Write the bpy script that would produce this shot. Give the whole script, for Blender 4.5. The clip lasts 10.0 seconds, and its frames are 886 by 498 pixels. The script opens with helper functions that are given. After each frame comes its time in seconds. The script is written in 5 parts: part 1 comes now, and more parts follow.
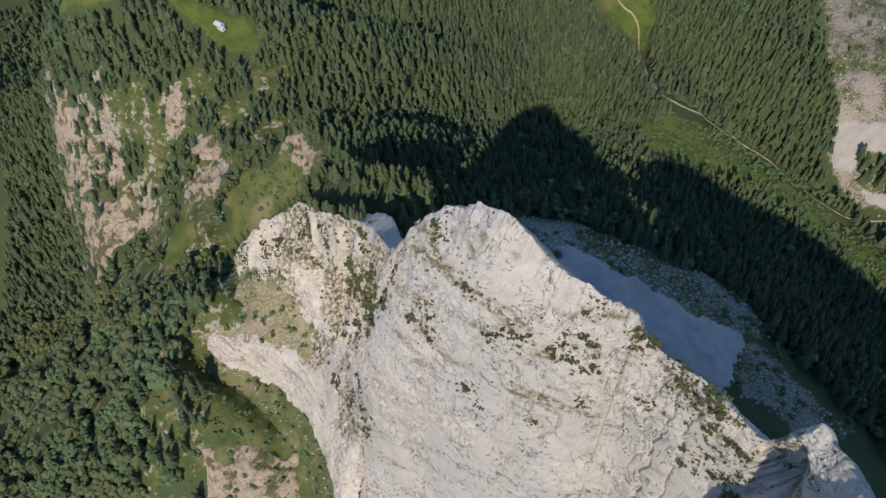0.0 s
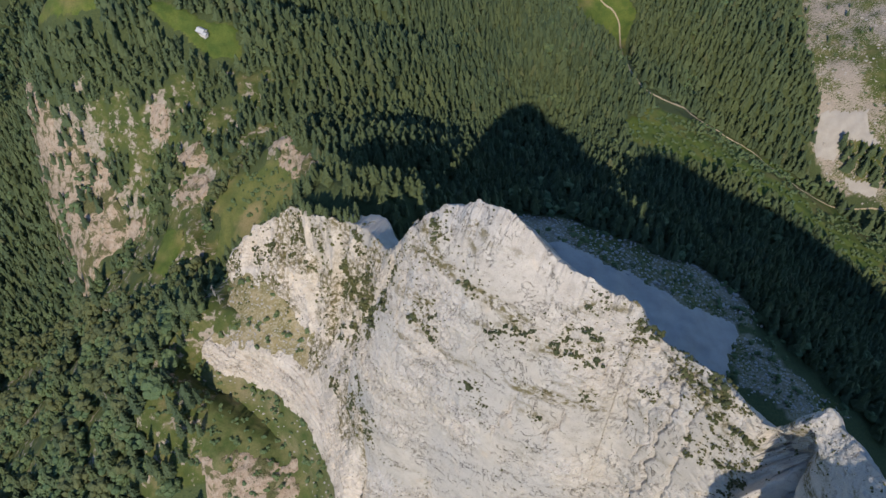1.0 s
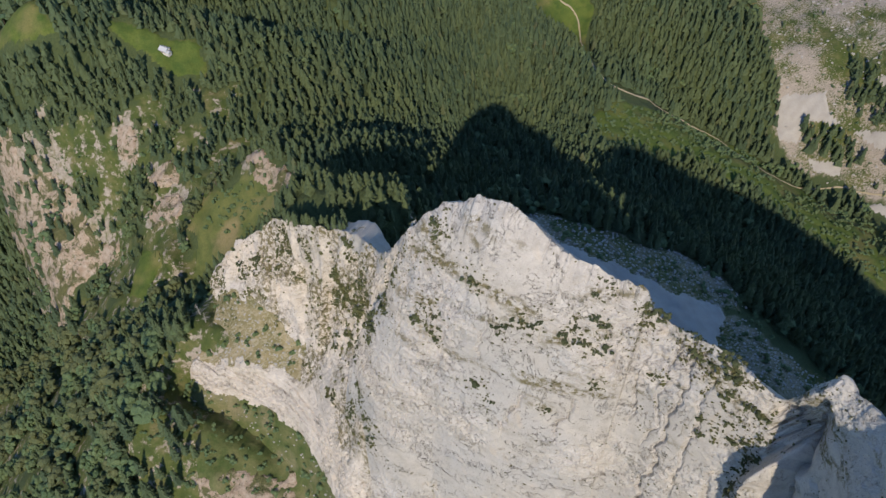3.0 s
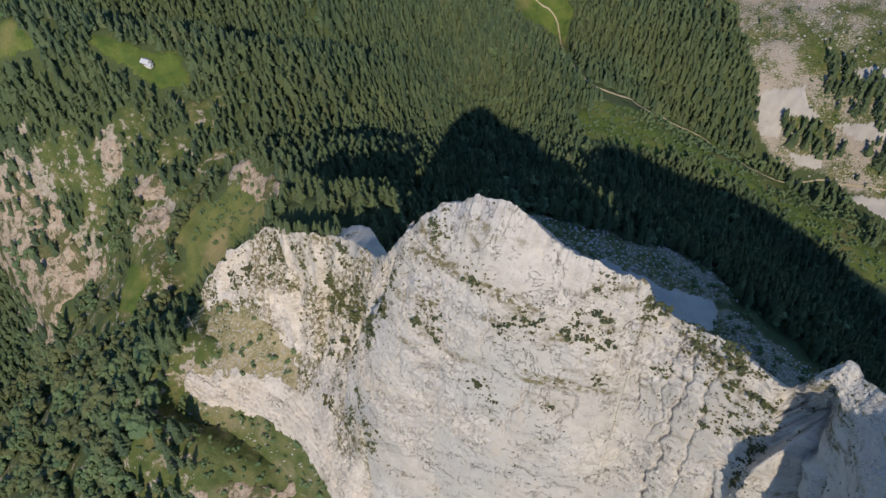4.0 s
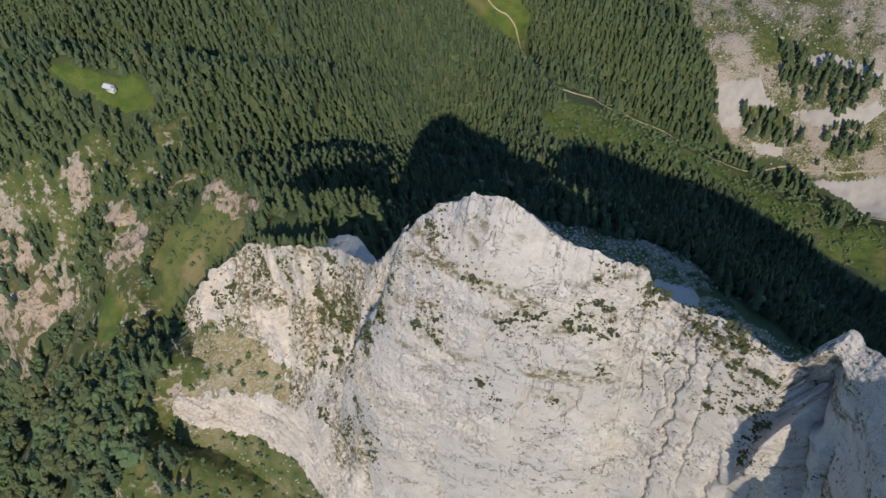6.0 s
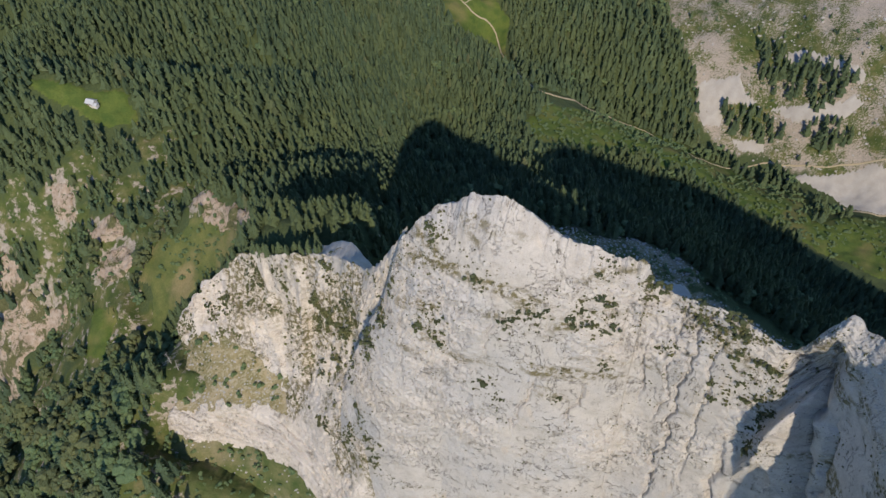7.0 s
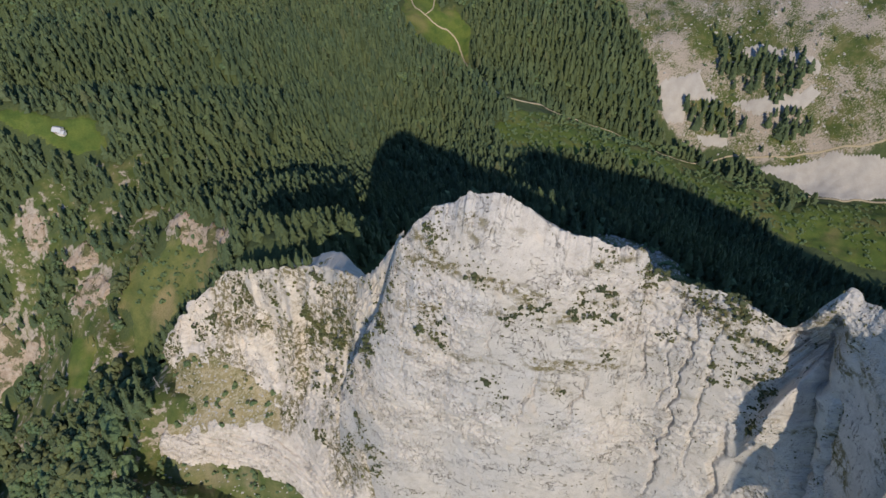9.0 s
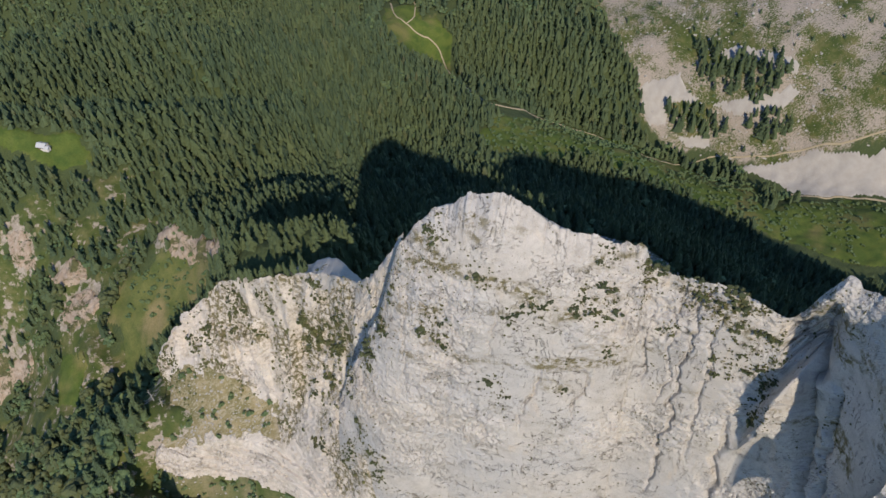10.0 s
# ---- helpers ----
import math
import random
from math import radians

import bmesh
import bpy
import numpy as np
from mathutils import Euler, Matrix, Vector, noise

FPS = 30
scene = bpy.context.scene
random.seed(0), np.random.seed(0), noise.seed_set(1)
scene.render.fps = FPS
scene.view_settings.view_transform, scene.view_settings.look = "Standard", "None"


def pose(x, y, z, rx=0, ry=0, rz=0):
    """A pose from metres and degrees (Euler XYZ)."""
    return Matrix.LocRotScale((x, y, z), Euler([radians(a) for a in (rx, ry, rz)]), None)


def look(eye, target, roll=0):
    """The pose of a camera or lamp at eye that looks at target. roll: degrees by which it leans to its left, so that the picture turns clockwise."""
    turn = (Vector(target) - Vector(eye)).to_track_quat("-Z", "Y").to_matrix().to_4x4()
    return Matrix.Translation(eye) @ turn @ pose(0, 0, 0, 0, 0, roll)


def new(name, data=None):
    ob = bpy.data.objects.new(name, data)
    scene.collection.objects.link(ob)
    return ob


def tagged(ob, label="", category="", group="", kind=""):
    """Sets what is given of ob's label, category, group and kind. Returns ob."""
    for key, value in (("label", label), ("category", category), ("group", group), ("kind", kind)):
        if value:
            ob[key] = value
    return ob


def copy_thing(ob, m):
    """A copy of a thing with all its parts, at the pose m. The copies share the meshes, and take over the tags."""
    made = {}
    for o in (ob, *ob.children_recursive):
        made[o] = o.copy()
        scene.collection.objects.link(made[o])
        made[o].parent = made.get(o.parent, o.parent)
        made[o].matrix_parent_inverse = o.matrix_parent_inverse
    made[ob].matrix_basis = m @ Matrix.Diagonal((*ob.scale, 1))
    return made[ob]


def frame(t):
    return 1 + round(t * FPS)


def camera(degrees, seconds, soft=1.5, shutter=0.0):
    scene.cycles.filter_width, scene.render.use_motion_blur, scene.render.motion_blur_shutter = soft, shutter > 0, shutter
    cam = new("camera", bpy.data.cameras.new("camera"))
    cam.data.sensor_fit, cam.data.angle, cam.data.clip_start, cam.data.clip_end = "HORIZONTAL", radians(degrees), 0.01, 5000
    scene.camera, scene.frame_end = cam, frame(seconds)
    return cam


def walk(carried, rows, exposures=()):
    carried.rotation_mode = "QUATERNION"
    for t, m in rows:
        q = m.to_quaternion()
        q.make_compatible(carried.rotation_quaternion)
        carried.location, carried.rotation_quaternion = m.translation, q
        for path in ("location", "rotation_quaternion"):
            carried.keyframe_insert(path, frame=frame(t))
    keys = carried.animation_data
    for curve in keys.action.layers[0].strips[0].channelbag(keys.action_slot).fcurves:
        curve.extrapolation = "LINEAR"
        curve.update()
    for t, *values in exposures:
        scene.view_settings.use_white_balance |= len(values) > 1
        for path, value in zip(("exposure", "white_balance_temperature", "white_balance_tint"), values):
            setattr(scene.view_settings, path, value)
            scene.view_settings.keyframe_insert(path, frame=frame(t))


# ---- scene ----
cam = camera(56.6, 10.0)
PATH = [
    (0, (0.627, -0.76, 796.22), (0.675, 0.494, 794.663), -0.7),
    (0.5, (-1.946, -0.922, 796.089), (-1.879, 0.331, 794.532), -0.9),
    (1, (-4.637, -1.08, 795.826), (-4.55, 0.174, 794.271), -1.1),
    (1.5, (-7.45, -1.244, 795.418), (-7.342, 0.01, 793.864), -1.3),
    (2, (-10.368, -1.387, 794.921), (-10.238, -0.131, 793.37), -1.5),
    (2.5, (-13.266, -1.56, 794.41), (-13.115, -0.303, 792.861), -1.7),
    (4, (-21.648, -1.977, 792.633), (-21.433, -0.715, 791.097), -2.3),
    (4.5, (-24.4, -2.113, 792.443), (-24.162, -0.849, 790.911), -2.5),
    (5, (-27.148, -2.236, 792.305), (-26.889, -0.971, 790.778), -2.7),
    (5.5, (-30.033, -2.428, 792.09), (-29.751, -1.165, 790.565), -2.8),
    (7, (-39.011, -2.946, 790.687), (-38.66, -1.682, 789.177), -3.3),
    (7.5, (-41.835, -3.022, 790.54), (-41.463, -1.757, 789.036), -3.5),
    (8, (-44.642, -3.086, 790.415), (-44.248, -1.823, 788.915), -3.6),
    (8.5, (-47.533, -3.106, 790.231), (-47.116, -1.845, 788.736), -3.8),
    (9, (-50.548, -3.171, 789.955), (-50.11, -1.914, 788.463), -3.9),
    (9.5, (-53.797, -3.299, 789.627), (-53.335, -2.042, 788.141), -4.0),
    (10, (-57.109, -3.489, 789.343), (-56.624, -2.233, 787.864), -4.0),
]
walk(cam, [(t, look(eye, target, roll)) for t, eye, target, roll in PATH])

# ---- light ----
SUN_AZ, SUN_EL = 193.0, 37.5            # degrees clockwise from +y, degrees up
sun_dir = Vector((math.sin(radians(SUN_AZ)) * math.cos(radians(SUN_EL)), math.cos(radians(SUN_AZ)) * math.cos(radians(SUN_EL)), math.sin(radians(SUN_EL))))
world = bpy.data.worlds.new("world")
scene.world = world
world.use_nodes = True
sky = world.node_tree.nodes.new("ShaderNodeTexSky")
sky.sky_type, sky.sun_disc = "NISHITA", False
sky.sun_elevation, sky.sun_rotation = radians(SUN_EL), radians(SUN_AZ)
sky.altitude, sky.dust_density, sky.ozone_density = 1200, 0.3, 7.0
world.node_tree.links.new(sky.outputs[0], world.node_tree.nodes["Background"].inputs[0])
world.node_tree.nodes["Background"].inputs[1].default_value = 0.15
sun_data = bpy.data.lights.new("sun", "SUN")
sun_data.energy, sun_data.angle, sun_data.color = 3.55, radians(0.6), (1.0, 0.885, 0.725)
sun = new("sun", sun_data)
sun.matrix_world = look(sun_dir * 3000, (0, 0, 0))
scene.view_settings.exposure = 0.22

# ---- the lie of the land ----
def hash01(ix, iy, iz, seed):
    n = (ix * 374761393 + iy * 668265263 + iz * 2147483647 + seed * 1442695041) & 0xFFFFFFFF
    n = ((n ^ (n >> 13)) * 1274126177) & 0xFFFFFFFF
    n = ((n ^ (n >> 16)) * 2246822519) & 0xFFFFFFFF
    return ((n ^ (n >> 15)) & 0xFFFFFF) / float(0xFFFFFF)


def vnoise(x, y, z=0.0, seed=0):
    """Smooth value noise from -1 to 1."""
    x, y, z = np.broadcast_arrays(np.asarray(x, float), np.asarray(y, float), np.asarray(z, float))
    ix, iy, iz = (np.floor(a).astype(np.int64) for a in (x, y, z))
    fx, fy, fz = x - ix, y - iy, z - iz
    ux, uy, uz = (f * f * f * (f * (f * 6 - 15) + 10) for f in (fx, fy, fz))
    total = 0.0
    for dx in (0, 1):
        for dy in (0, 1):
            for dz in (0, 1):
                weight = (ux if dx else 1 - ux) * (uy if dy else 1 - uy) * (uz if dz else 1 - uz)
                total = total + weight * hash01(ix + dx, iy + dy, iz + dz, seed)
    return total * 2 - 1


def fbm(x, y, z=0.0, octaves=4, seed=0):
    total, amp = 0.0, 1.0
    for k in range(octaves):
        total = total + amp * vnoise(x * 2 ** k, y * 2 ** k, np.asarray(z, float) * 2 ** k, seed + k)
        amp *= 0.5
    return total / 1.6


def sigmoid(x):
    return 1 / (1 + np.exp(-np.clip(x, -30, 30)))


def along(x, y, line):
    """Distance to a line on the plan, the side (1: its left) and the way gone along it."""
    pts = np.array(line, float)
    dist, side, way, gone = np.full(x.shape, 1e9), np.ones(x.shape), np.zeros(x.shape), 0.0
    for a, b in zip(pts[:-1], pts[1:]):
        d = b - a
        length = math.hypot(*d)
        t = np.clip(((x - a[0]) * d[0] + (y - a[1]) * d[1]) / length ** 2, 0, 1)
        qx, qy = x - a[0] - t * d[0], y - a[1] - t * d[1]
        e = np.hypot(qx, qy)
        near = e < dist
        dist = np.where(near, e, dist)
        side = np.where(near, np.sign(d[0] * qy - d[1] * qx), side)
        way = np.where(near, gone + t * length, way)
        gone += length
    return dist, side, way


# broad swells of the massif on a lattice 186 m wide
SWELLS = [
    (-30, -26, -55, -6, 29, -18, -34),
    (-64, 3, -73, -33, 70, 4, -13),
    (-75, 77, 126, 148, 54, -101, 37),
    (-137, -63, -61, -22, 26, -124, 96),
    (-78, 100, 60, -123, 68, -32, 55),
    (-69, 91, 149, 3, 68, -30, 9),
    (-118, -120, -77, -67, -23, -44, 13)
]
SCARP = [(-380, 610), (-290, 560), (-225, 490), (-180, 425)]            # rim of the western cliffs
BRINK = [(-370, 650), (-357, 612), (-347, 580), (-334, 550), (-313, 500), (-294, 455), (-270, 425)]      # foot of the western slope, where it drops into the gorge
STREAM = [(250, 760), (330, 640), (420, 555), (480, 480), (560, 390), (640, 300)]    # valley floor in the east
NORTH_EDGE = [(-400, 660), (-190, 640), (-70, 632), (20, 660), (90, 720)]   # where the wooded plateau breaks off
LEDGE = [(-152, 288), (-128, 272), (-106, 258), (-82, 240), (-66, 216), (-55, 186)]     # rock ledge over the grassy bowl

SHELF = [(-128, 270), (-112, 261), (-86, 246), (-66, 226), (-55, 204), (-49, 186), (-46, 170)]     # rock ledge on the plan
WALL_FOOT_PLAN = [(-103, 297), (-80, 277), (-56, 246), (-44, 215), (-33, 188)]
SADDLE = [(-95, 345), (-60, 312), (-30, 290), (8, 285), (45, 300)]     # shoulder behind the buttress
CREST_PLAN = [(-130, 322), (-112, 316), (-60, 293), (-43, 258), (-14, 226), (-6, 195), (8, 178)]     # crest of the buttress on the plan


def height(x, y, rough=True):
    """Height of the ground, without the two rock towers."""
    x, y = np.asarray(x, float), np.asarray(y, float)
    z = np.full(x.shape, 250.0)
    for j, row in enumerate(SWELLS):
        for i, w in enumerate(row):
            z = z + w * np.exp(-((x + 500 - 186 * i) ** 2 + (y + 100 - 186 * j) ** 2) / (2 * 190.0 ** 2))
    d, s, t = along(x, y, SCARP)
    z = z + 45.7 * (sigmoid(d * s / 14) - 0.5) * np.exp(-(d / 110) ** 2) * sigmoid((t - 20) / 20) * sigmoid((290 - t) / 25)
    d, s, t = along(x, y, BRINK)
    z = z + 92.9 * (sigmoid(d * s / 7) - 0.5) * np.exp(-(d / 70) ** 2) * sigmoid((t - 15) / 15) * sigmoid((225 - t) / 15)
    d, s, t = along(x, y, STREAM)
    z = z - 49.5 * np.exp(-(d / 50) ** 2)
    d, s, t = along(x, y, NORTH_EDGE)
    z = z + 156.7 * (sigmoid(-d * s / 18) - 0.5) * np.exp(-(d / 130) ** 2) * sigmoid((t - 60) / 30) * sigmoid((420 - t) / 30)
    d, s, t = along(x, y, LEDGE)
    z = z + 56.3 * (sigmoid(d * s / 6) - 0.5) * np.exp(-(d / 45) ** 2) * sigmoid((t - 12) / 10)
    z = z - 26.0 * np.exp(-(along(x, y, SHELF)[0] / 18) ** 2) - 14.0 * np.exp(-(along(x, y, WALL_FOOT_PLAN)[0] / 15) ** 2)
    z = z + 13.0 * np.exp(-((x - 5) ** 2 + (y - 325) ** 2) / (2 * 26 ** 2))
    z = z + 40.0 * np.exp(-((x + 152) / 30) ** 2 / 2 - ((y - 258) / 36) ** 2 / 2)
    z = z + 42.0 * np.exp(-((x + 262) ** 2 + (y - 628) ** 2) / (2 * 36 ** 2))
    z = z + 24.0 * np.exp(-((x + 12) ** 2 + (y - 435) ** 2) / (2 * 38 ** 2))
    z = z + 24.0 * np.exp(-((x + 50) ** 2 + (y - 372) ** 2) / (2 * 32 ** 2))
    z = z + 16.0 * np.exp(-((x + 70) ** 2 + (y - 424) ** 2) / (2 * 26 ** 2))
    d, s, t = along(x, y, SADDLE)
    e, s, w = along(x, y, CREST_PLAN)
    z = z + 66.0 * np.exp(-(d / 38) ** 2) * sigmoid((t - 35) / 12) * sigmoid((125 - t) / 12) * sigmoid((e * s + 5) / 3)
    facet = sigmoid((x + 158) / 7) * sigmoid((-66 - x) / 6) * sigmoid((y - 352) / 7) * sigmoid((458 - y) / 9)
    z = z + facet * (366 + 0.85 * (x + 102) + 0.5 * np.clip(y - 424, -75, 24) - z)
    far = np.clip((np.hypot(x - 100, y - 500) - 900) / 900, 0, 3)
    z = z + far * 130 * fbm(x / 700, y / 700, seed=9)
    if rough:
        z = z + 6.0 * fbm(x / 70, y / 70, seed=3) + 1.6 * fbm(x / 17, y / 17, seed=5) + 0.45 * fbm(x / 4.5, y / 4.5, octaves=2, seed=6)
        west = sigmoid((-110 - x) / 25) * sigmoid((y - 380) / 40)
        z = z + west * 8.0 * np.abs(fbm(x / 38, y / 38, seed=21))
    return z


def steepness(x, y):
    e = 3.0
    gx = (height(x + e, y, False) - height(x - e, y, False)) / (2 * e)
    gy = (height(x, y + e, False) - height(x, y - e, False)) / (2 * e)
    return np.hypot(gx, gy)


def smooth_line(pts, step):
    """Points about step metres apart on a Catmull-Rom curve through pts (x, y, z and more)."""
    p = np.array(pts, float)
    p = np.vstack([2 * p[0] - p[1], p, 2 * p[-1] - p[-2]])
    out = []
    for k in range(1, len(p) - 2):
        n = max(2, int(np.linalg.norm(p[k + 1, :3] - p[k, :3]) / step))
        t = (np.arange(n) / n)[:, None]
        out.append(0.5 * (2 * p[k] + (p[k + 1] - p[k - 1]) * t + (2 * p[k - 1] - 5 * p[k] + 4 * p[k + 1] - p[k + 2]) * t ** 2 + (3 * p[k] - p[k - 1] - 3 * p[k + 1] + p[k + 2]) * t ** 3))
    return np.vstack(out + [p[-2:-1]])


# crest lines: x, y, z, width of the sloping shoulder under the crest, outward lean of the wall per metre, run of the tableland behind per metre of fall
PEAK = [(-30, 203, 478, 5, 0.15), (-22, 192, 515, 7, 0.12), (-13, 181, 552, 10, 0.1), (-4, 176, 585, 13, 0.07), (8, 172, 603, 14, 0.06), (20, 164, 611, 15, 0.06), (27, 157, 614, 14, 0.06),
        (42, 144, 604, 12, 0.06), (57, 134, 599, 9, 0.06), (62, 131, 598, 7, 0.06), (65, 129, 589, 6, 0.06), (70, 123, 588, 4, 0.06), (79, 111, 592, 3, 0.06), (88, 100, 588, 2, 0.06), (91.5, 96.5, 587, 2, 0.06),
        (93, 93.5, 592, 3, 0.03), (94.3, 90, 604, 4, 0.02), (95.5, 86.5, 614, 5, 0.0), (97, 81.5, 613, 5, 0.0), (97.5, 72, 617, 4, 0.0), (95, 60, 624, 4, 0.0), (93, 48, 634, 4, 0.02), (101, 39, 645, 4, 0.06), (116, 38, 648, 4, 0.08)]
# added out of view: blocks the sun from the tower's western face
SHADE_SPUR = [(83, 46, 618, 2, 0.05), (87, 41, 634, 3, 0.05), (94, 37, 646, 3, 0.05), (104, 36, 650, 3, 0.05)]
PEAK_EAST = [(113, 43, 640, 4, 0.08), (120, 35, 648, 4, 0.08), (145, 22, 640, 5, 0.1), (172, 4, 630, 5, 0.1), (212, -28, 626, 6, 0.15), (250, -55, 614, 6, 0.2), (277, -72, 596, 8, 0.2), (298, -86, 577, 8, 0.3), (332, -108, 552, 8, 0.3), (422, -165, 480, 8, 0.4)]
# the western buttress from its crest down: foot of the wall, upper and lower rim of the rock ledge, bottom of the hollow (x, y, z)
BUTTRESS = [(-112, 316, 405), (-100, 311, 427), (-84, 305, 447), (-66, 300, 465), (-58, 286, 482), (-53, 271, 496), (-42, 257, 506), (-28.6, 245, 515), (-20, 229, 525), (-13, 206, 543), (-8, 192, 561), (0, 180, 588)]
WALL_FOOT = [(-112, 303, 400), (-103, 297, 412), (-92, 290, 422), (-80, 277, 424), (-67, 260, 420), (-56, 246, 420), (-50, 232, 428), (-44, 215, 436), (-38, 200, 442), (-33, 188, 450), (-28, 179, 458), (-22, 172, 464)]
LEDGE_TOP = [(-130, 280, 385), (-117, 268, 385), (-104, 261, 393), (-90, 252, 401), (-77, 245, 403), (-66, 235, 405), (-57, 222, 410), (-50, 206, 414), (-45, 190, 416), (-40, 176, 418), (-31, 167, 422)]
LEDGE_FOOT = [(-136, 273, 374), (-119, 261, 373), (-106, 256, 368), (-85, 240, 374), (-66, 218, 384), (-58, 200, 380), (-54, 184, 376), (-50, 170, 373), (-42, 160, 372)]
HOLLOW_FLOOR = [(-146, 258, 358), (-122, 246, 352), (-104, 232, 350), (-88, 218, 349), (-76, 203, 348), (-70, 190, 344), (-66, 178, 340), (-60, 164, 336), (-50, 152, 334)]


# ---- materials ----
class Nodes:
    """A short way to wire a node material."""

    def __init__(self, name, rough=0.9):
        self.mat = bpy.data.materials.new(name)
        self.mat.use_nodes = True
        self.tree = self.mat.node_tree
        self.shader = self.tree.nodes["Principled BSDF"]
        self.shader.inputs["Roughness"].default_value = rough
        self.shader.inputs["Specular IOR Level"].default_value = 0.25

    def put(self, kind, **values):
        node = self.tree.nodes.new(kind)
        for key, value in values.items():
            if hasattr(value, "is_linked"):
                self.tree.links.new(value, node.inputs[key.replace("_", " ")])
            else:
                node.inputs[key.replace("_", " ")].default_value = value
        return node

    def place(self, scale=(1, 1, 1), turn=(0, 0, 0)):
        geo = self.tree.nodes.new("ShaderNodeNewGeometry")
        node = self.tree.nodes.new("ShaderNodeMapping")
        node.inputs["Scale"].default_value = scale
        node.inputs["Rotation"].default_value = [radians(a) for a in turn]
        self.tree.links.new(geo.outputs["Position"], node.inputs["Vector"])
        return node.outputs[0]

    def noise(self, scale, detail=4, rough=0.55, where=None, distort=0.0):
        return self.put("ShaderNodeTexNoise", Vector=where or self.place(), Scale=scale, Detail=detail, Roughness=rough, Distortion=distort).outputs[0]

    def ramp(self, factor, stops):
        node = self.tree.nodes.new("ShaderNodeValToRGB")
        while len(node.color_ramp.elements) < len(stops):
            node.color_ramp.elements.new(0.5)
        for element, (at, colour) in zip(node.color_ramp.elements, stops):
            element.position, element.color = at, (*colour, 1) if hasattr(colour, "__len__") else (colour, colour, colour, 1)
        self.tree.links.new(factor, node.inputs[0])
        return node.outputs[0]

    def mix(self, factor, a, b, how="MIX"):
        node = self.tree.nodes.new("ShaderNodeMix")
        node.data_type, node.blend_type = "RGBA", how
        for value, socket in ((factor, node.inputs[0]), (a, node.inputs[6]), (b, node.inputs[7])):
            if hasattr(value, "is_linked"):
                self.tree.links.new(value, socket)
            else:
                socket.default_value = value if not hasattr(value, "__len__") or len(value) == 4 else (*value, 1)
        return node.outputs[2]

    def math(self, how, a, b=0.0):
        node = self.tree.nodes.new("ShaderNodeMath")
        node.operation = how
        for value, socket in ((a, node.inputs[0]), (b, node.inputs[1])):
            if hasattr(value, "is_linked"):
                self.tree.links.new(value, socket)
            else:
                socket.default_value = value
        return node.outputs[0]

    def attribute(self, name):
        node = self.tree.nodes.new("ShaderNodeAttribute")
        node.attribute_name = name
        return node.outputs["Fac"]

    def bump(self, heights, strength=0.6):
        """heights: (socket, metres) from coarse to fine."""
        last = None
        for socket, metres in heights:
            node = self.put("ShaderNodeBump", Strength=strength, Distance=metres, Height=socket)
            if last:
                self.tree.links.new(last, node.inputs["Normal"])
            last = node.outputs[0]
        self.tree.links.new(last, self.shader.inputs["Normal"])

    def done(self, colour):
        if hasattr(colour, "is_linked"):
            self.tree.links.new(colour, self.shader.inputs["Base Color"])
        else:
            self.shader.inputs["Base Color"].default_value = (*colour, 1)
        return self.mat


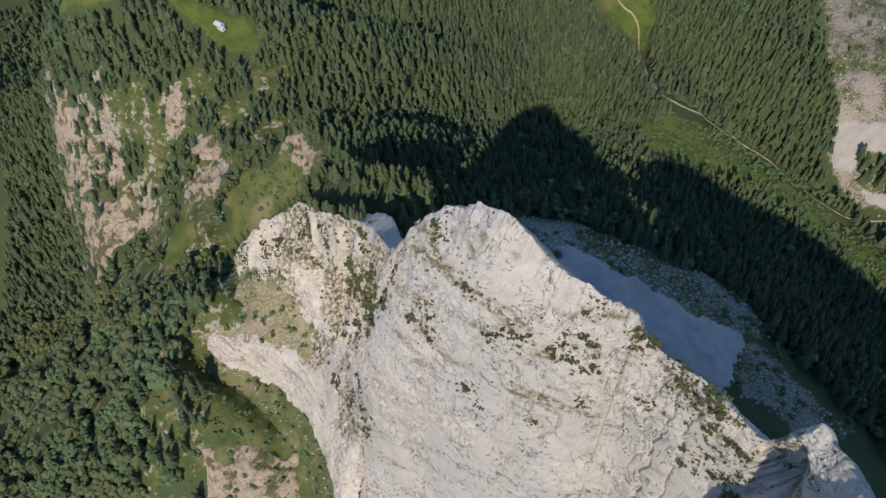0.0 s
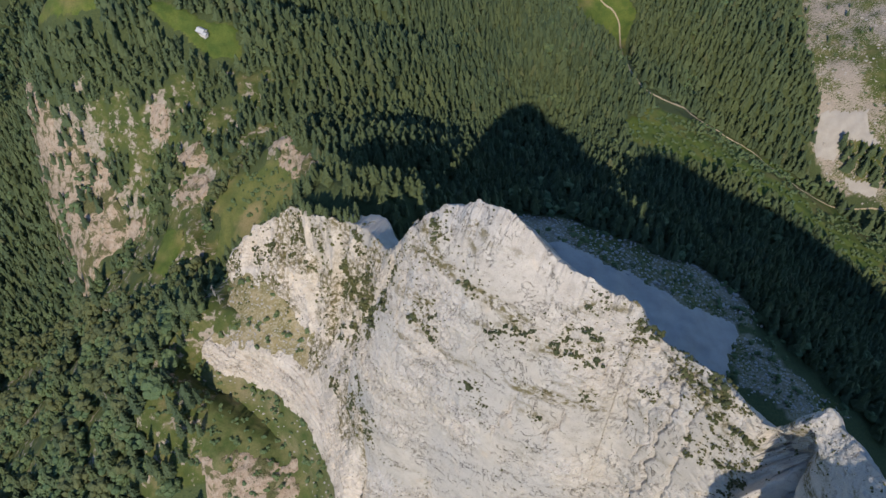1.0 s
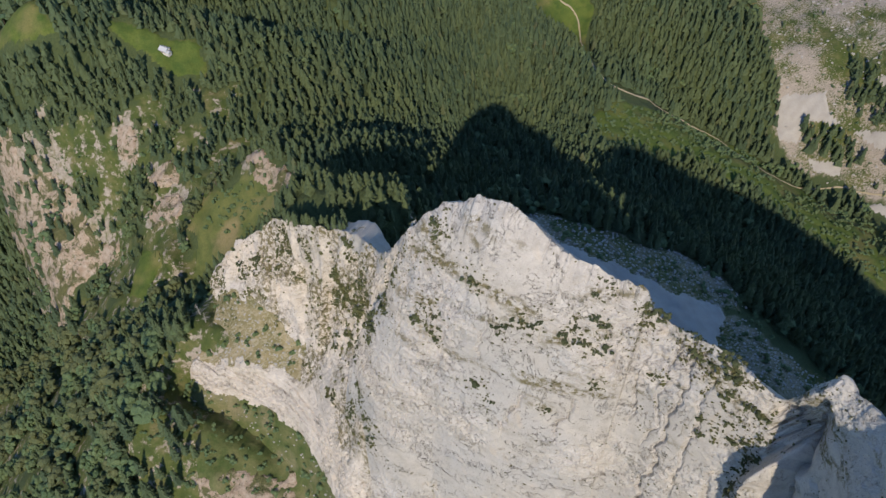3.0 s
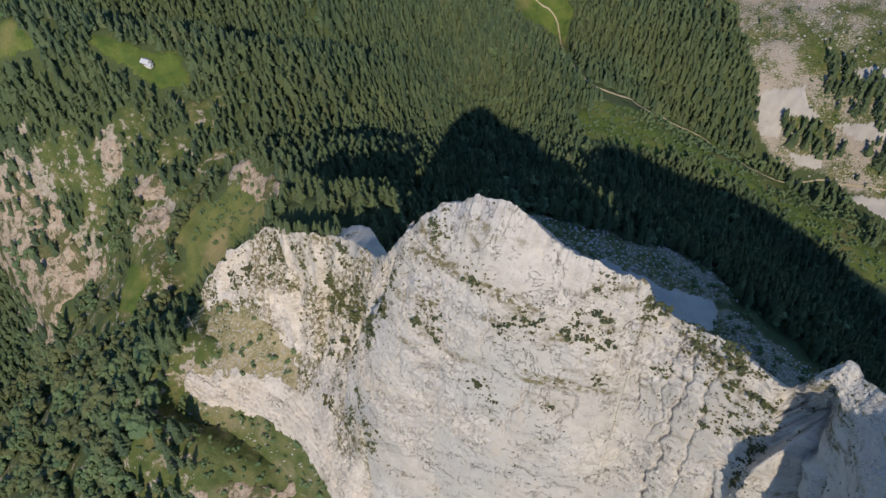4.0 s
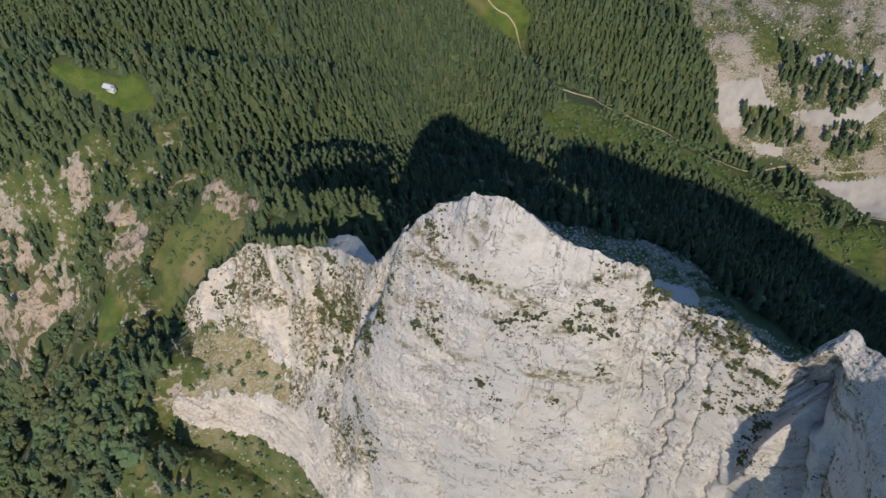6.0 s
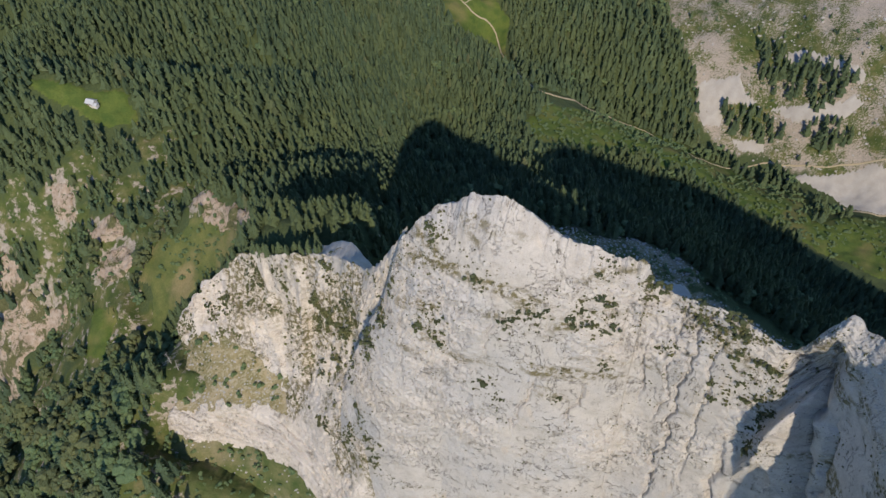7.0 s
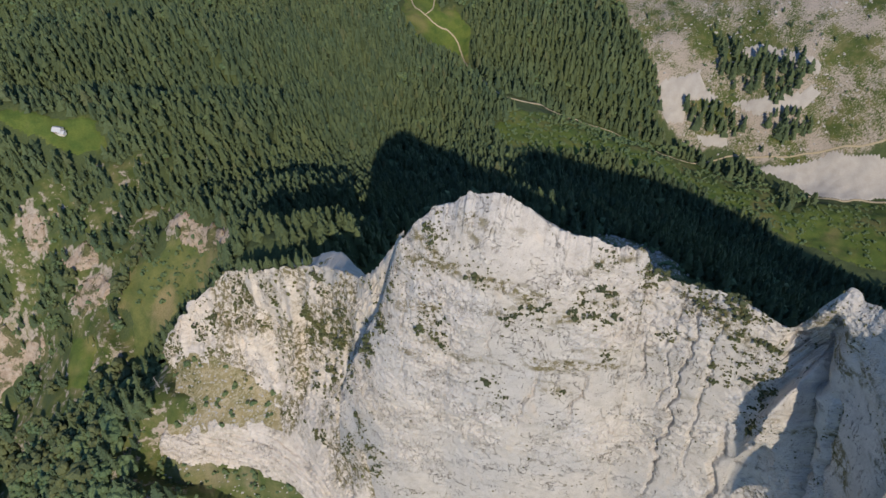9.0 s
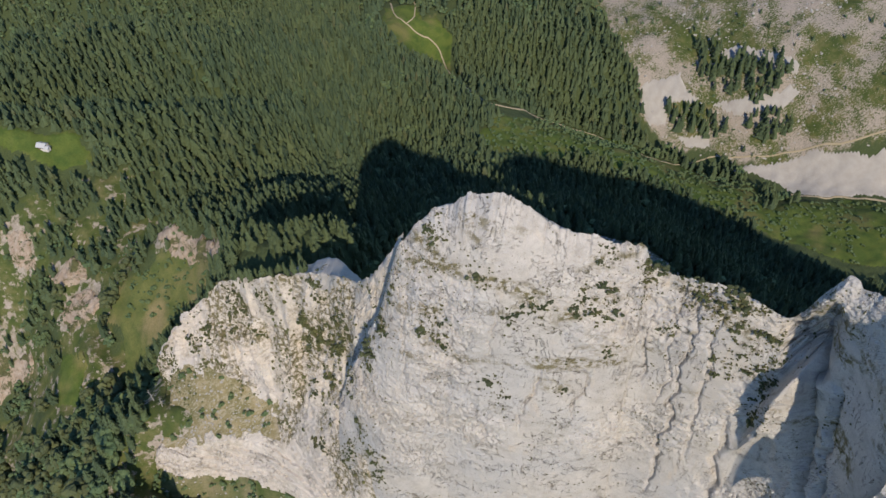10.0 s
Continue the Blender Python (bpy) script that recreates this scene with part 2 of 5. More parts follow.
def limestone(name, warm=(1.0, 1.0, 1.0), grey=0.8, pitted=0.85):
    n = Nodes(name)
    big = n.noise(0.03, 3)
    mid = n.noise(0.2, 6, 0.65)
    fine = n.noise(1.3, 7, 0.7)
    streak = n.noise(0.1, 5, 0.6, n.place((1.0, 1.0, 0.3)), 0.4)
    colour = n.ramp(mid, [(0.3, (0.33, 0.31, 0.287)), (0.5, (0.405, 0.385, 0.362)), (0.7, (0.46, 0.44, 0.412))])
    colour = n.mix(n.ramp(big, [(0.42, 0.0), (0.6, grey)]), colour, n.mix(fine, (0.33, 0.33, 0.338), (0.425, 0.425, 0.432)))
    colour = n.mix(n.ramp(streak, [(0.62, 0.0), (0.76, 0.55)]), colour, (0.5, 0.4, 0.28))
    # short dark fissures along the tilted bedding
    bed = n.place((0.35, 0.35, 0.8), (16, 14, 0))
    seam = n.math("ABSOLUTE", n.math("SUBTRACT", n.noise(0.55, 4, 0.6, bed, 0.6), 0.5))
    seam = n.math("MULTIPLY", n.ramp(seam, [(0.0, 1.0), (0.02, 0.0)]), n.ramp(n.noise(0.07, 6, 0.7), [(0.56, 0.0), (0.6, 1.0)]))
    colour = n.mix(n.math("MULTIPLY", seam, 0.4), colour, (0.13, 0.12, 0.1))
    upright = n.math("ABSOLUTE", n.math("SUBTRACT", n.noise(0.35, 4, 0.6, n.place((1.0, 1.0, 0.3), (0, 10, 0)), 0.5), 0.5))
    upright = n.math("MULTIPLY", n.ramp(upright, [(0.0, 1.0), (0.014, 0.0)]), n.ramp(n.noise(0.1, 3, 0.6), [(0.5, 0.0), (0.57, 1.0)]))
    colour = n.mix(n.math("MULTIPLY", upright, 0.45), colour, (0.12, 0.11, 0.1))
    joint = n.tree.nodes.new("ShaderNodeTexVoronoi")
    joint.feature = "DISTANCE_TO_EDGE"
    joint.inputs["Scale"].default_value = 0.17
    warp = n.tree.nodes.new("ShaderNodeVectorMath")
    warp.operation = "MULTIPLY_ADD"
    n.tree.links.new(n.put("ShaderNodeTexNoise", Vector=n.place(), Scale=0.5, Detail=5.0, Roughness=0.65).outputs[1], warp.inputs[0])
    warp.inputs[1].default_value = (4.5, 4.5, 4.5)
    n.tree.links.new(n.place((0.55, 0.55, 1.0), (18, 14, 0)), warp.inputs[2])
    n.tree.links.new(warp.outputs[0], joint.inputs["Vector"])
    joint = n.math("MULTIPLY", n.ramp(joint.outputs["Distance"], [(0.0, 1.0), (0.03, 0.0)]), n.ramp(n.noise(0.09, 5, 0.7), [(0.56, 0.0), (0.61, 1.0)]))
    colour = n.mix(n.math("MULTIPLY", joint, 0.45), colour, (0.12, 0.11, 0.095))
    colour = n.mix(1.0, colour, warm, "MULTIPLY")
    colour = n.mix(1.0, colour, n.ramp(n.noise(2.0, 8, 0.85), [(0.3, 0.7), (0.46, 1.0), (0.7, 1.16)]), "MULTIPLY")
    # weathered holes and small tufts
    pits = n.math("MULTIPLY", n.ramp(n.noise(0.9, 5, 0.72), [(0.36, 1.0), (0.385, 0.0)]), n.ramp(n.noise(0.06, 4), [(0.42, 0.1), (0.56, 1.0)]))
    colour = n.mix(n.math("MULTIPLY", pits, pitted), colour, (0.14, 0.125, 0.095))
    moss = n.math("MULTIPLY", n.attribute("turf"), n.ramp(n.noise(0.45, 7, 0.75), [(0.46, 0.0), (0.54, 1.0)]))
    colour = n.mix(moss, colour, n.ramp(fine, [(0.3, (0.1, 0.09, 0.045)), (0.7, (0.23, 0.19, 0.1))]))
    n.bump([(n.noise(0.4, 6, 0.65), 0.3), (n.noise(1.5, 7, 0.75, n.place((1, 1, 1.5), (20, 12, 0))), 0.3), (seam, -0.6), (joint, -0.6), (upright, -0.6), (n.noise(5, 5, 0.75), 0.1)], 0.9)
    return n.done(colour)


def land():
    n = Nodes("alpine_ground", 0.95)
    fine = n.noise(0.8, 6, 0.65)
    mid = n.noise(0.09, 4, 0.6)
    grass = n.ramp(mid, [(0.3, (0.045, 0.07, 0.018)), (0.5, (0.085, 0.105, 0.028)), (0.72, (0.19, 0.165, 0.075))])
    grass = n.mix(n.ramp(fine, [(0.35, 0.0), (0.7, 0.45)]), grass, (0.05, 0.065, 0.02))
    litter = n.ramp(fine, [(0.3, (0.04, 0.06, 0.025)), (0.7, (0.085, 0.105, 0.04))])
    colour = n.mix(n.attribute("wood"), grass, litter)
    rock = n.ramp(n.noise(0.35, 6, 0.65), [(0.25, (0.18, 0.145, 0.11)), (0.5, (0.33, 0.28, 0.225)), (0.75, (0.44, 0.39, 0.335))])
    rock = n.mix(n.ramp(n.noise(0.25, 5, 0.6, n.place((1, 1, 0.3))), [(0.52, 0.0), (0.68, 0.8)]), rock, (0.2, 0.18, 0.09))
    cover = n.ramp(n.math("ADD", n.attribute("rock"), n.math("MULTIPLY", n.math("SUBTRACT", n.noise(0.16, 7, 0.72), 0.5), 2.4)), [(0.45, 0.0), (0.58, 1.0)])
    colour = n.mix(cover, colour, rock)
    stones = n.math("MULTIPLY", n.attribute("stony"), n.ramp(n.math("ADD", n.noise(0.5, 7, 0.75, n.place((1, 1.8, 1), (0, 0, 35))), n.math("MULTIPLY", n.math("SUBTRACT", n.noise(0.025, 4, 0.6), 0.5), 0.9)), [(0.485, 0.0), (0.54, 1.0)]))
    colour = n.mix(stones, colour, n.ramp(fine, [(0.3, (0.24, 0.2, 0.165)), (0.7, (0.43, 0.375, 0.31))]))
    n.bump([(n.noise(0.15, 5, 0.6), 1.5), (n.noise(0.8, 6, 0.7), 0.5), (fine, 0.2)], 0.7)
    return n.done(colour)


def gravel():
    n = Nodes("scree_gravel", 0.95)
    colour = n.ramp(n.noise(0.12, 5, 0.6), [(0.3, (0.36, 0.33, 0.295)), (0.7, (0.44, 0.41, 0.37))])
    colour = n.mix(n.ramp(n.noise(2.5, 5, 0.75), [(0.3, 0.35), (0.55, 0.0)]), colour, (0.22, 0.2, 0.17))
    n.bump([(n.noise(0.5, 5, 0.7), 0.3), (n.noise(3, 4, 0.7), 0.1)], 0.6)
    return n.done(colour)


def turf(name, dark, light, dry):
    n = Nodes(name, 0.95)
    colour = n.ramp(n.noise(0.1, 4, 0.6), [(0.3, dark), (0.65, light)])
    colour = n.mix(n.ramp(n.noise(0.03, 3), [(0.5, 0.0), (0.66, 0.8)]), colour, dry)
    colour = n.mix(n.ramp(n.noise(0.9, 6, 0.7), [(0.3, 0.45), (0.6, 0.0)]), colour, tuple(0.5 * c for c in dark))
    n.bump([(n.noise(0.4, 5, 0.7), 0.5)], 0.6)
    return n.done(colour)


def foliage(name, dark, light, island, autumn=None):
    """Leaf colours that differ from tree to tree."""
    n = Nodes(name, 0.75)
    if island:
        pick = n.tree.nodes.new("ShaderNodeNewGeometry").outputs["Random Per Island"]
    else:
        pick = n.tree.nodes.new("ShaderNodeObjectInfo").outputs["Random"]
    colour = n.ramp(pick, [(0.0, dark), (0.95, light), (1.0, autumn or light)])
    stand = n.noise(0.012, 2)
    colour = n.mix(n.ramp(stand, [(0.42, 0.0), (0.62, 0.7)]), colour, n.mix(0.5, colour, (0.1, 0.11, 0.03)))
    colour = n.mix(n.ramp(n.noise(1.1, 4, 0.7), [(0.35, 0.3), (0.6, 0.0)]), colour, tuple(0.45 * c for c in dark))
    colour = n.mix(n.ramp(n.noise(2.6, 5, 0.75), [(0.4, 0.0), (0.62, 0.5)]), colour, tuple(min(1.0, 1.4 * c) for c in light))
    n.bump([(n.noise(0.9, 3, 0.7), 0.7), (n.noise(2.6, 4, 0.75), 0.4)], 0.7)
    return n.done(colour)


def plain(name, colour, rough=0.8, spread=0.25, scale=3.0):
    n = Nodes(name, rough)
    out = n.mix(n.noise(scale, 5, 0.65), tuple(c * (1 - spread) for c in colour), tuple(min(1, c * (1 + spread)) for c in colour))
    n.bump([(n.noise(scale * 2, 4, 0.6), 0.03)], 0.4)
    return n.done(out)


def slab():
    n = Nodes("pinkish_rock_slab")
    colour = n.ramp(n.noise(0.3, 6, 0.7), [(0.25, (0.2, 0.14, 0.095)), (0.45, (0.4, 0.305, 0.225)), (0.7, (0.5, 0.415, 0.335))])
    grass = n.ramp(n.noise(1.0, 4), [(0.3, (0.06, 0.07, 0.027)), (0.7, (0.16, 0.15, 0.065))])
    colour = n.mix(n.ramp(n.noise(0.35, 6, 0.7, n.place((1, 1, 0.4), (0, 25, 20))), [(0.57, 0.0), (0.64, 1.0)]), colour, grass)
    colour = n.mix(n.ramp(n.noise(0.06, 7, 0.72, None, 0.5), [(0.5, 0.0), (0.55, 1.0)]), colour, grass)
    n.bump([(n.noise(0.3, 6, 0.7, n.place((1, 1, 0.3), (0, 25, 0))), 2.4), (n.noise(1.2, 5, 0.7), 0.5)], 0.9)
    return n.done(colour)


def stony_turf():
    n = Nodes("stony_dry_turf", 0.95)
    colour = n.ramp(n.noise(0.07, 6, 0.65), [(0.3, (0.14, 0.13, 0.052)), (0.5, (0.255, 0.21, 0.105)), (0.7, (0.38, 0.305, 0.185))])
    colour = n.mix(n.ramp(n.noise(0.5, 6, 0.7, n.place((0.5, 1.6, 1), (0, 0, 40))), [(0.5, 0.0), (0.58, 0.6)]), colour, (0.42, 0.37, 0.27))
    colour = n.mix(n.ramp(n.noise(0.6, 6, 0.75), [(0.34, 0.8), (0.42, 0.0)]), colour, (0.07, 0.075, 0.03))
    n.bump([(n.noise(0.5, 6, 0.7), 0.5), (n.noise(2, 4, 0.7), 0.2)], 0.9)
    return n.done(colour)


STONY, SLAB = stony_turf(), slab()
LIMESTONE, CREAM, LAND, GRAVEL = limestone("limestone", (1.17, 1.12, 1.06), 0.55), limestone("cream_limestone", (1.36, 1.25, 1.12), 0.35, 0.5), land(), gravel()
HOLLOW = turf("hollow_turf", (0.05, 0.085, 0.02), (0.15, 0.15, 0.06), (0.29, 0.235, 0.15))
MEADOW = turf("meadow_grass", (0.055, 0.095, 0.02), (0.115, 0.145, 0.03), (0.18, 0.16, 0.06))
PASTURE = turf("dry_pasture", (0.07, 0.1, 0.028), (0.15, 0.155, 0.05), (0.27, 0.21, 0.11))
SPRUCE_FAR = foliage("spruce_needles_far", (0.03, 0.055, 0.034), (0.082, 0.112, 0.052), True, (0.1, 0.1, 0.05))
SPRUCE_NEAR = foliage("spruce_needles", (0.03, 0.055, 0.034), (0.082, 0.112, 0.052), False)
LEAF_FAR = foliage("beech_leaves_far", (0.048, 0.098, 0.05), (0.115, 0.155, 0.066), True)
LEAF_NEAR = foliage("beech_leaves", (0.048, 0.098, 0.05), (0.115, 0.155, 0.066), False)
PINE = foliage("dwarf_pine_needles", (0.034, 0.047, 0.024), (0.088, 0.096, 0.044), False)
PINE_FAR = foliage("dwarf_pine_needles_far", (0.05, 0.055, 0.025), (0.125, 0.12, 0.05), True)
PINE_WOOD = foliage("pine_needles_far", (0.04, 0.06, 0.03), (0.112, 0.125, 0.052), True)
BARK = plain("spruce_bark", (0.085, 0.065, 0.05))
DEADWOOD = plain("bleached_deadwood", (0.3, 0.28, 0.25))
STONE = plain("boulder_limestone", (0.38, 0.36, 0.33), 0.9, 0.25, 1.0)
TRACK = plain("pale_track_gravel", (0.36, 0.3, 0.2), 0.95, 0.2, 1.0)


# ---- mesh helpers ----
def mesh_of(name, verts, faces, mats, slots=None, smooth=False):
    """A mesh from arrays: faces is one array or a list of arrays of triangles or quads."""
    data = bpy.data.meshes.new(name)
    faces = faces if isinstance(faces, list) else [faces]
    faces = [np.asarray(f, np.int32) for f in faces if len(f)]
    loops = np.concatenate([f.ravel() for f in faces])
    sizes = np.concatenate([np.full(len(f), f.shape[1], np.int32) for f in faces])
    verts = np.asarray(verts, np.float32)
    data.vertices.add(len(verts))
    data.vertices.foreach_set("co", verts.ravel())
    data.loops.add(len(loops))
    data.loops.foreach_set("vertex_index", loops)
    data.polygons.add(len(sizes))
    data.polygons.foreach_set("loop_start", np.concatenate([[0], np.cumsum(sizes)[:-1]]).astype(np.int32))
    for m in mats:
        data.materials.append(m)
    if slots is not None:
        data.polygons.foreach_set("material_index", np.asarray(slots, np.int32))
    data.polygons.foreach_set("use_smooth", np.full(len(sizes), smooth))
    data.update(calc_edges=True)
    data.validate()
    return data


def note(data, name, values):
    layer = data.attributes.new(name, "FLOAT", "POINT")
    layer.data.foreach_set("value", np.asarray(values, np.float32).ravel())


def grid_faces(rows, cols):
    a = (np.arange(rows - 1)[:, None] * cols + np.arange(cols - 1)).ravel()
    return np.stack([a, a + 1, a + cols + 1, a + cols], 1)


def part(name, bm, material, parent, label=""):
    """Links a bmesh, or a finished mesh, as one mesh object under a thing."""
    data = bm
    if isinstance(bm, bmesh.types.BMesh):
        data = bpy.data.meshes.new(name)
        bm.to_mesh(data)
        bm.free()
        data.materials.append(material)
    ob = new(name, data)
    ob.parent = parent
    return tagged(ob, label)


def inside(x, y, ring):
    """Whether points lie within a ring on the plan."""
    hit = np.zeros(np.shape(x), bool)
    for (ax, ay), (bx, by) in zip(ring, ring[1:] + ring[:1]):
        hit ^= ((ay > y) != (by > y)) & (x < (bx - ax) * (y - ay) / ((by - ay) or 1e-9) + ax)
    return hit


def ragged(x, y, ring, size=9.0, seed=40):
    """As inside(), with an uneven edge."""
    return inside(x + size * fbm(x / 22, y / 22, seed=seed), y + size * fbm(x / 22, y / 22, seed=seed + 7), ring)


# ---- rock towers ----
def crags(x, y, z, broken, seed):
    """Relief of a rock wall in metres: large bays, broken ground, blocks with sharp steps, smooth slabs between."""
    crag = 1.6 * fbm(x / 34, y / 34, z / 34, 2, seed + 11)
    crag = crag + broken * (0.6 * fbm(x / 8, y / 8, z / 8, 2, seed + 15) + 0.55 * np.abs(fbm(x / 2.6, y / 2.6, z / 2.2, 3, seed + 19)))
    # some blocks stand upright, some lie along the bedding
    for sx, sz, much, k in ((9, 6, 1.5, 29), (4, 9, 0.9, 33), (3.5, 2.2, 0.8, 37)):
        field = 3.5 * fbm(x / sx, y / sx, (z + 0.25 * x) / sz, 3, seed + k)
        crag = crag + broken * much * (np.floor(field) + np.clip((field % 1.0) * 9, 0, 1)) / 3.5
    return crag + (0.06 + 0.4 * broken) * fbm(x / 1.3, y / 1.3, z / 1.0, 2, seed + 51)


def loft_points(crest, step, depth, back, seed, cracks=(), calm=12):
    """A wall that hangs from a crest line: rows from the foot of the back over the crest to the foot of the front."""
    c = smooth_line(crest, step)
    if c.shape[1] < 6:
        c = np.hstack([c, np.zeros((len(c), 1))])
    reach = int(calm / step)
    kernel = np.hanning(2 * reach + 1) / np.hanning(2 * reach + 1).sum()
    tx, ty = (np.convolve(np.pad(np.gradient(c[:, k]), reach, "edge"), kernel, "valid") for k in (0, 1))
    size = np.hypot(tx, ty)
    nx, ny = ty / size, -tx / size
    way = np.concatenate([[0], np.cumsum(np.hypot(np.diff(c[:, 0]), np.diff(c[:, 1])))])
    # the crest is jagged
    jag = 1.6 * fbm(way / 8, 0 * way, seed=seed) + 1.7 * np.round(2.5 * fbm(way / 3.0, 0 * way, octaves=2, seed=seed + 4)) / 2.5 + 0.5 * np.abs(fbm(way / 1.2, 0 * way, octaves=2, seed=seed + 6))
    down = np.concatenate([np.arange(0, 12, 0.5 * step), np.arange(12, 60, 0.85 * step), np.arange(60, min(depth, 175), 1.1 * step), np.arange(min(depth, 175), depth, 5.0)])
    behind = np.concatenate([np.arange(0, 12, 1.0), np.arange(12, back, 4.0)])[1:][::-1]
    wide, lean, table = c[:, 3][None], c[:, 4][None], c[:, 5][None]
    front = wide * (1 - np.exp(-down[:, None] / 13.0)) + lean * down[:, None]
    rear = -(2.5 * (1 - np.exp(-behind[:, None] / 5.0)) + 0.5 * behind[:, None] + table * np.minimum(behind[:, None], 5))
    off = np.vstack([rear, front])
    drop = np.concatenate([behind, down])[:, None] + 0 * wide
    x, y, z = c[:, 0][None] + nx[None] * off, c[:, 1][None] + ny[None] * off, c[:, 2][None] + jag[None] * np.where(np.arange(len(drop))[:, None] < len(behind), np.exp(-np.abs(off) / 2.5), np.exp(-drop / 9.0)) - drop
    is_rear = np.arange(len(drop))[:, None] < len(behind)
    z = z + np.where(is_rear, 1.3 * fbm(x / 6, y / 6, 0 * x, 3, seed + 61) * np.clip(drop / 3, 0, 1), 0)
    broken = np.clip(0.2 + 1.7 * fbm(x / 30, y / 30, z / 30, 2, seed + 41) + 0.8 * np.exp(-drop / 20.0) + 0.3 * (calm > 20), 0.04, 1.3)
    crag = crags(x, y, z, broken, seed)
    for at, slant, first, last, deep, gash in cracks:
        bend = at + slant * drop + 2.5 * fbm(drop / 12, 0 * drop, seed=int(at * 7) + 3) + 0.8 * fbm(drop / 3, 0 * drop, seed=int(at * 5) + 9)
        here = sigmoid((drop - first) / 2) * sigmoid((last - drop) / 2)
        gap = way[None] - bend
        crag = crag - deep * here * np.exp(-(gap / gash) ** 2) - 0.3 * deep * here * np.exp(-np.clip(gap, 0, None) / (4 * gash)) * (gap > 0)
    crag = crag * np.clip((drop + 1.5) / 6.0, 0.25, 1.0)
    crag = np.where(np.arange(len(drop))[:, None] < len(behind), crag * -0.5, crag)
    return x + nx[None] * crag, y + ny[None] * crag, z + 0.25 * crag, len(behind)


def rock_wall(name, crest, step, depth, back, seed, label, turfy, cracks=(), stone=None, calm=12):
    x, y, z, first = loft_points(crest, step, depth, back, seed, cracks, calm)
    rows, cols = x.shape
    data = mesh_of(name, np.stack([x, y, z], -1).reshape(-1, 3), grid_faces(rows, cols)[:, ::-1], [stone or LIMESTONE])
    cover = turfy(x, y, z)
    if len(crest[0]) > 5:
        cover[:first - 3] = np.maximum(cover[:first - 3], 0.75)
    note(data, "turf", cover)
    return tagged(new(name, data), label, "cliff", kind="structure"), (x, y, z, first)


def peak_turf(x, y, z):
    ledge = fbm(x / 16, y / 16, z / 6, 3, 61) + 0.1 * np.exp(-((z - 590) / 25) ** 2)
    return np.clip((ledge - 0.22) * 3.0, 0, 1) * np.clip((z - 500) / 50, 0.15, 1)


def buttress_turf(x, y, z):
    recess = np.exp(-((x + 28) ** 2 + (y - 222) ** 2) / (2 * 16 ** 2))
    return np.clip((fbm(x / 14, y / 14, z / 22, 3, 71) + 0.1 + 0.3 * recess) * 2.6, 0, 1)


# cracks: metres along the crest, slant, first and last metre under the crest, depth, width
PEAK_CRACKS = [(127, 0.02, 25, 50, 1.6, 0.5), (140, 0.0, 0, 120, 1.8, 0.7), (112, -0.12, 55, 80, 1.5, 0.5), (96, -0.1, 60, 95, 1.2, 0.5), (151, 0.12, 60, 170, 2.4, 1.2), (166, 0.3, 3, 150, 6.0, 2.2), (178, 0.25, 40, 110, 3.0, 1.5), (40, -0.08, 10, 50, 0.8, 0.6), (175, 0.0, 12, 38, 7.0, 4.5), (173, 0.0, 43, 76, -6.0, 6.0), (133, 0.05, 2, 60, 1.0, 0.5), (146, 0.04, 10, 90, 1.2, 0.6), (120, -0.2, 20, 34, 1.0, 0.4), (84, -0.15, 40, 62, 0.9, 0.4)]
wall_peak, peak_shape = rock_wall("summit_cliff", PEAK, 0.58, 270, 150, 100, "pale grey limestone summit wall with ledges and cracks", peak_turf, PEAK_CRACKS)
wall_east, east_shape = rock_wall("east_ridge_cliff", PEAK_EAST, 2.5, 260, 190, 300, "blue grey limestone ridge wall running on from the summit", peak_turf)

# unseen sun blocker south of the tower, a thin shell of rock
wall_shade_spur, shade_spur_shape = rock_wall("shade_spur_cliff", SHADE_SPUR, 1.2, 90, 16, 400, "unseen grey limestone spur added to shade the tower", peak_turf)


def evened(line, cols):
    """A smooth line through the points, cut into equal steps."""
    c = smooth_line(line, 1.0)[:, :3]
    way = np.concatenate([[0], np.cumsum(np.linalg.norm(np.diff(c, axis=0), axis=1))])
    at = np.linspace(0, way[-1], cols)
    return np.stack([np.interp(at, way, c[:, k]) for k in range(3)], 1)


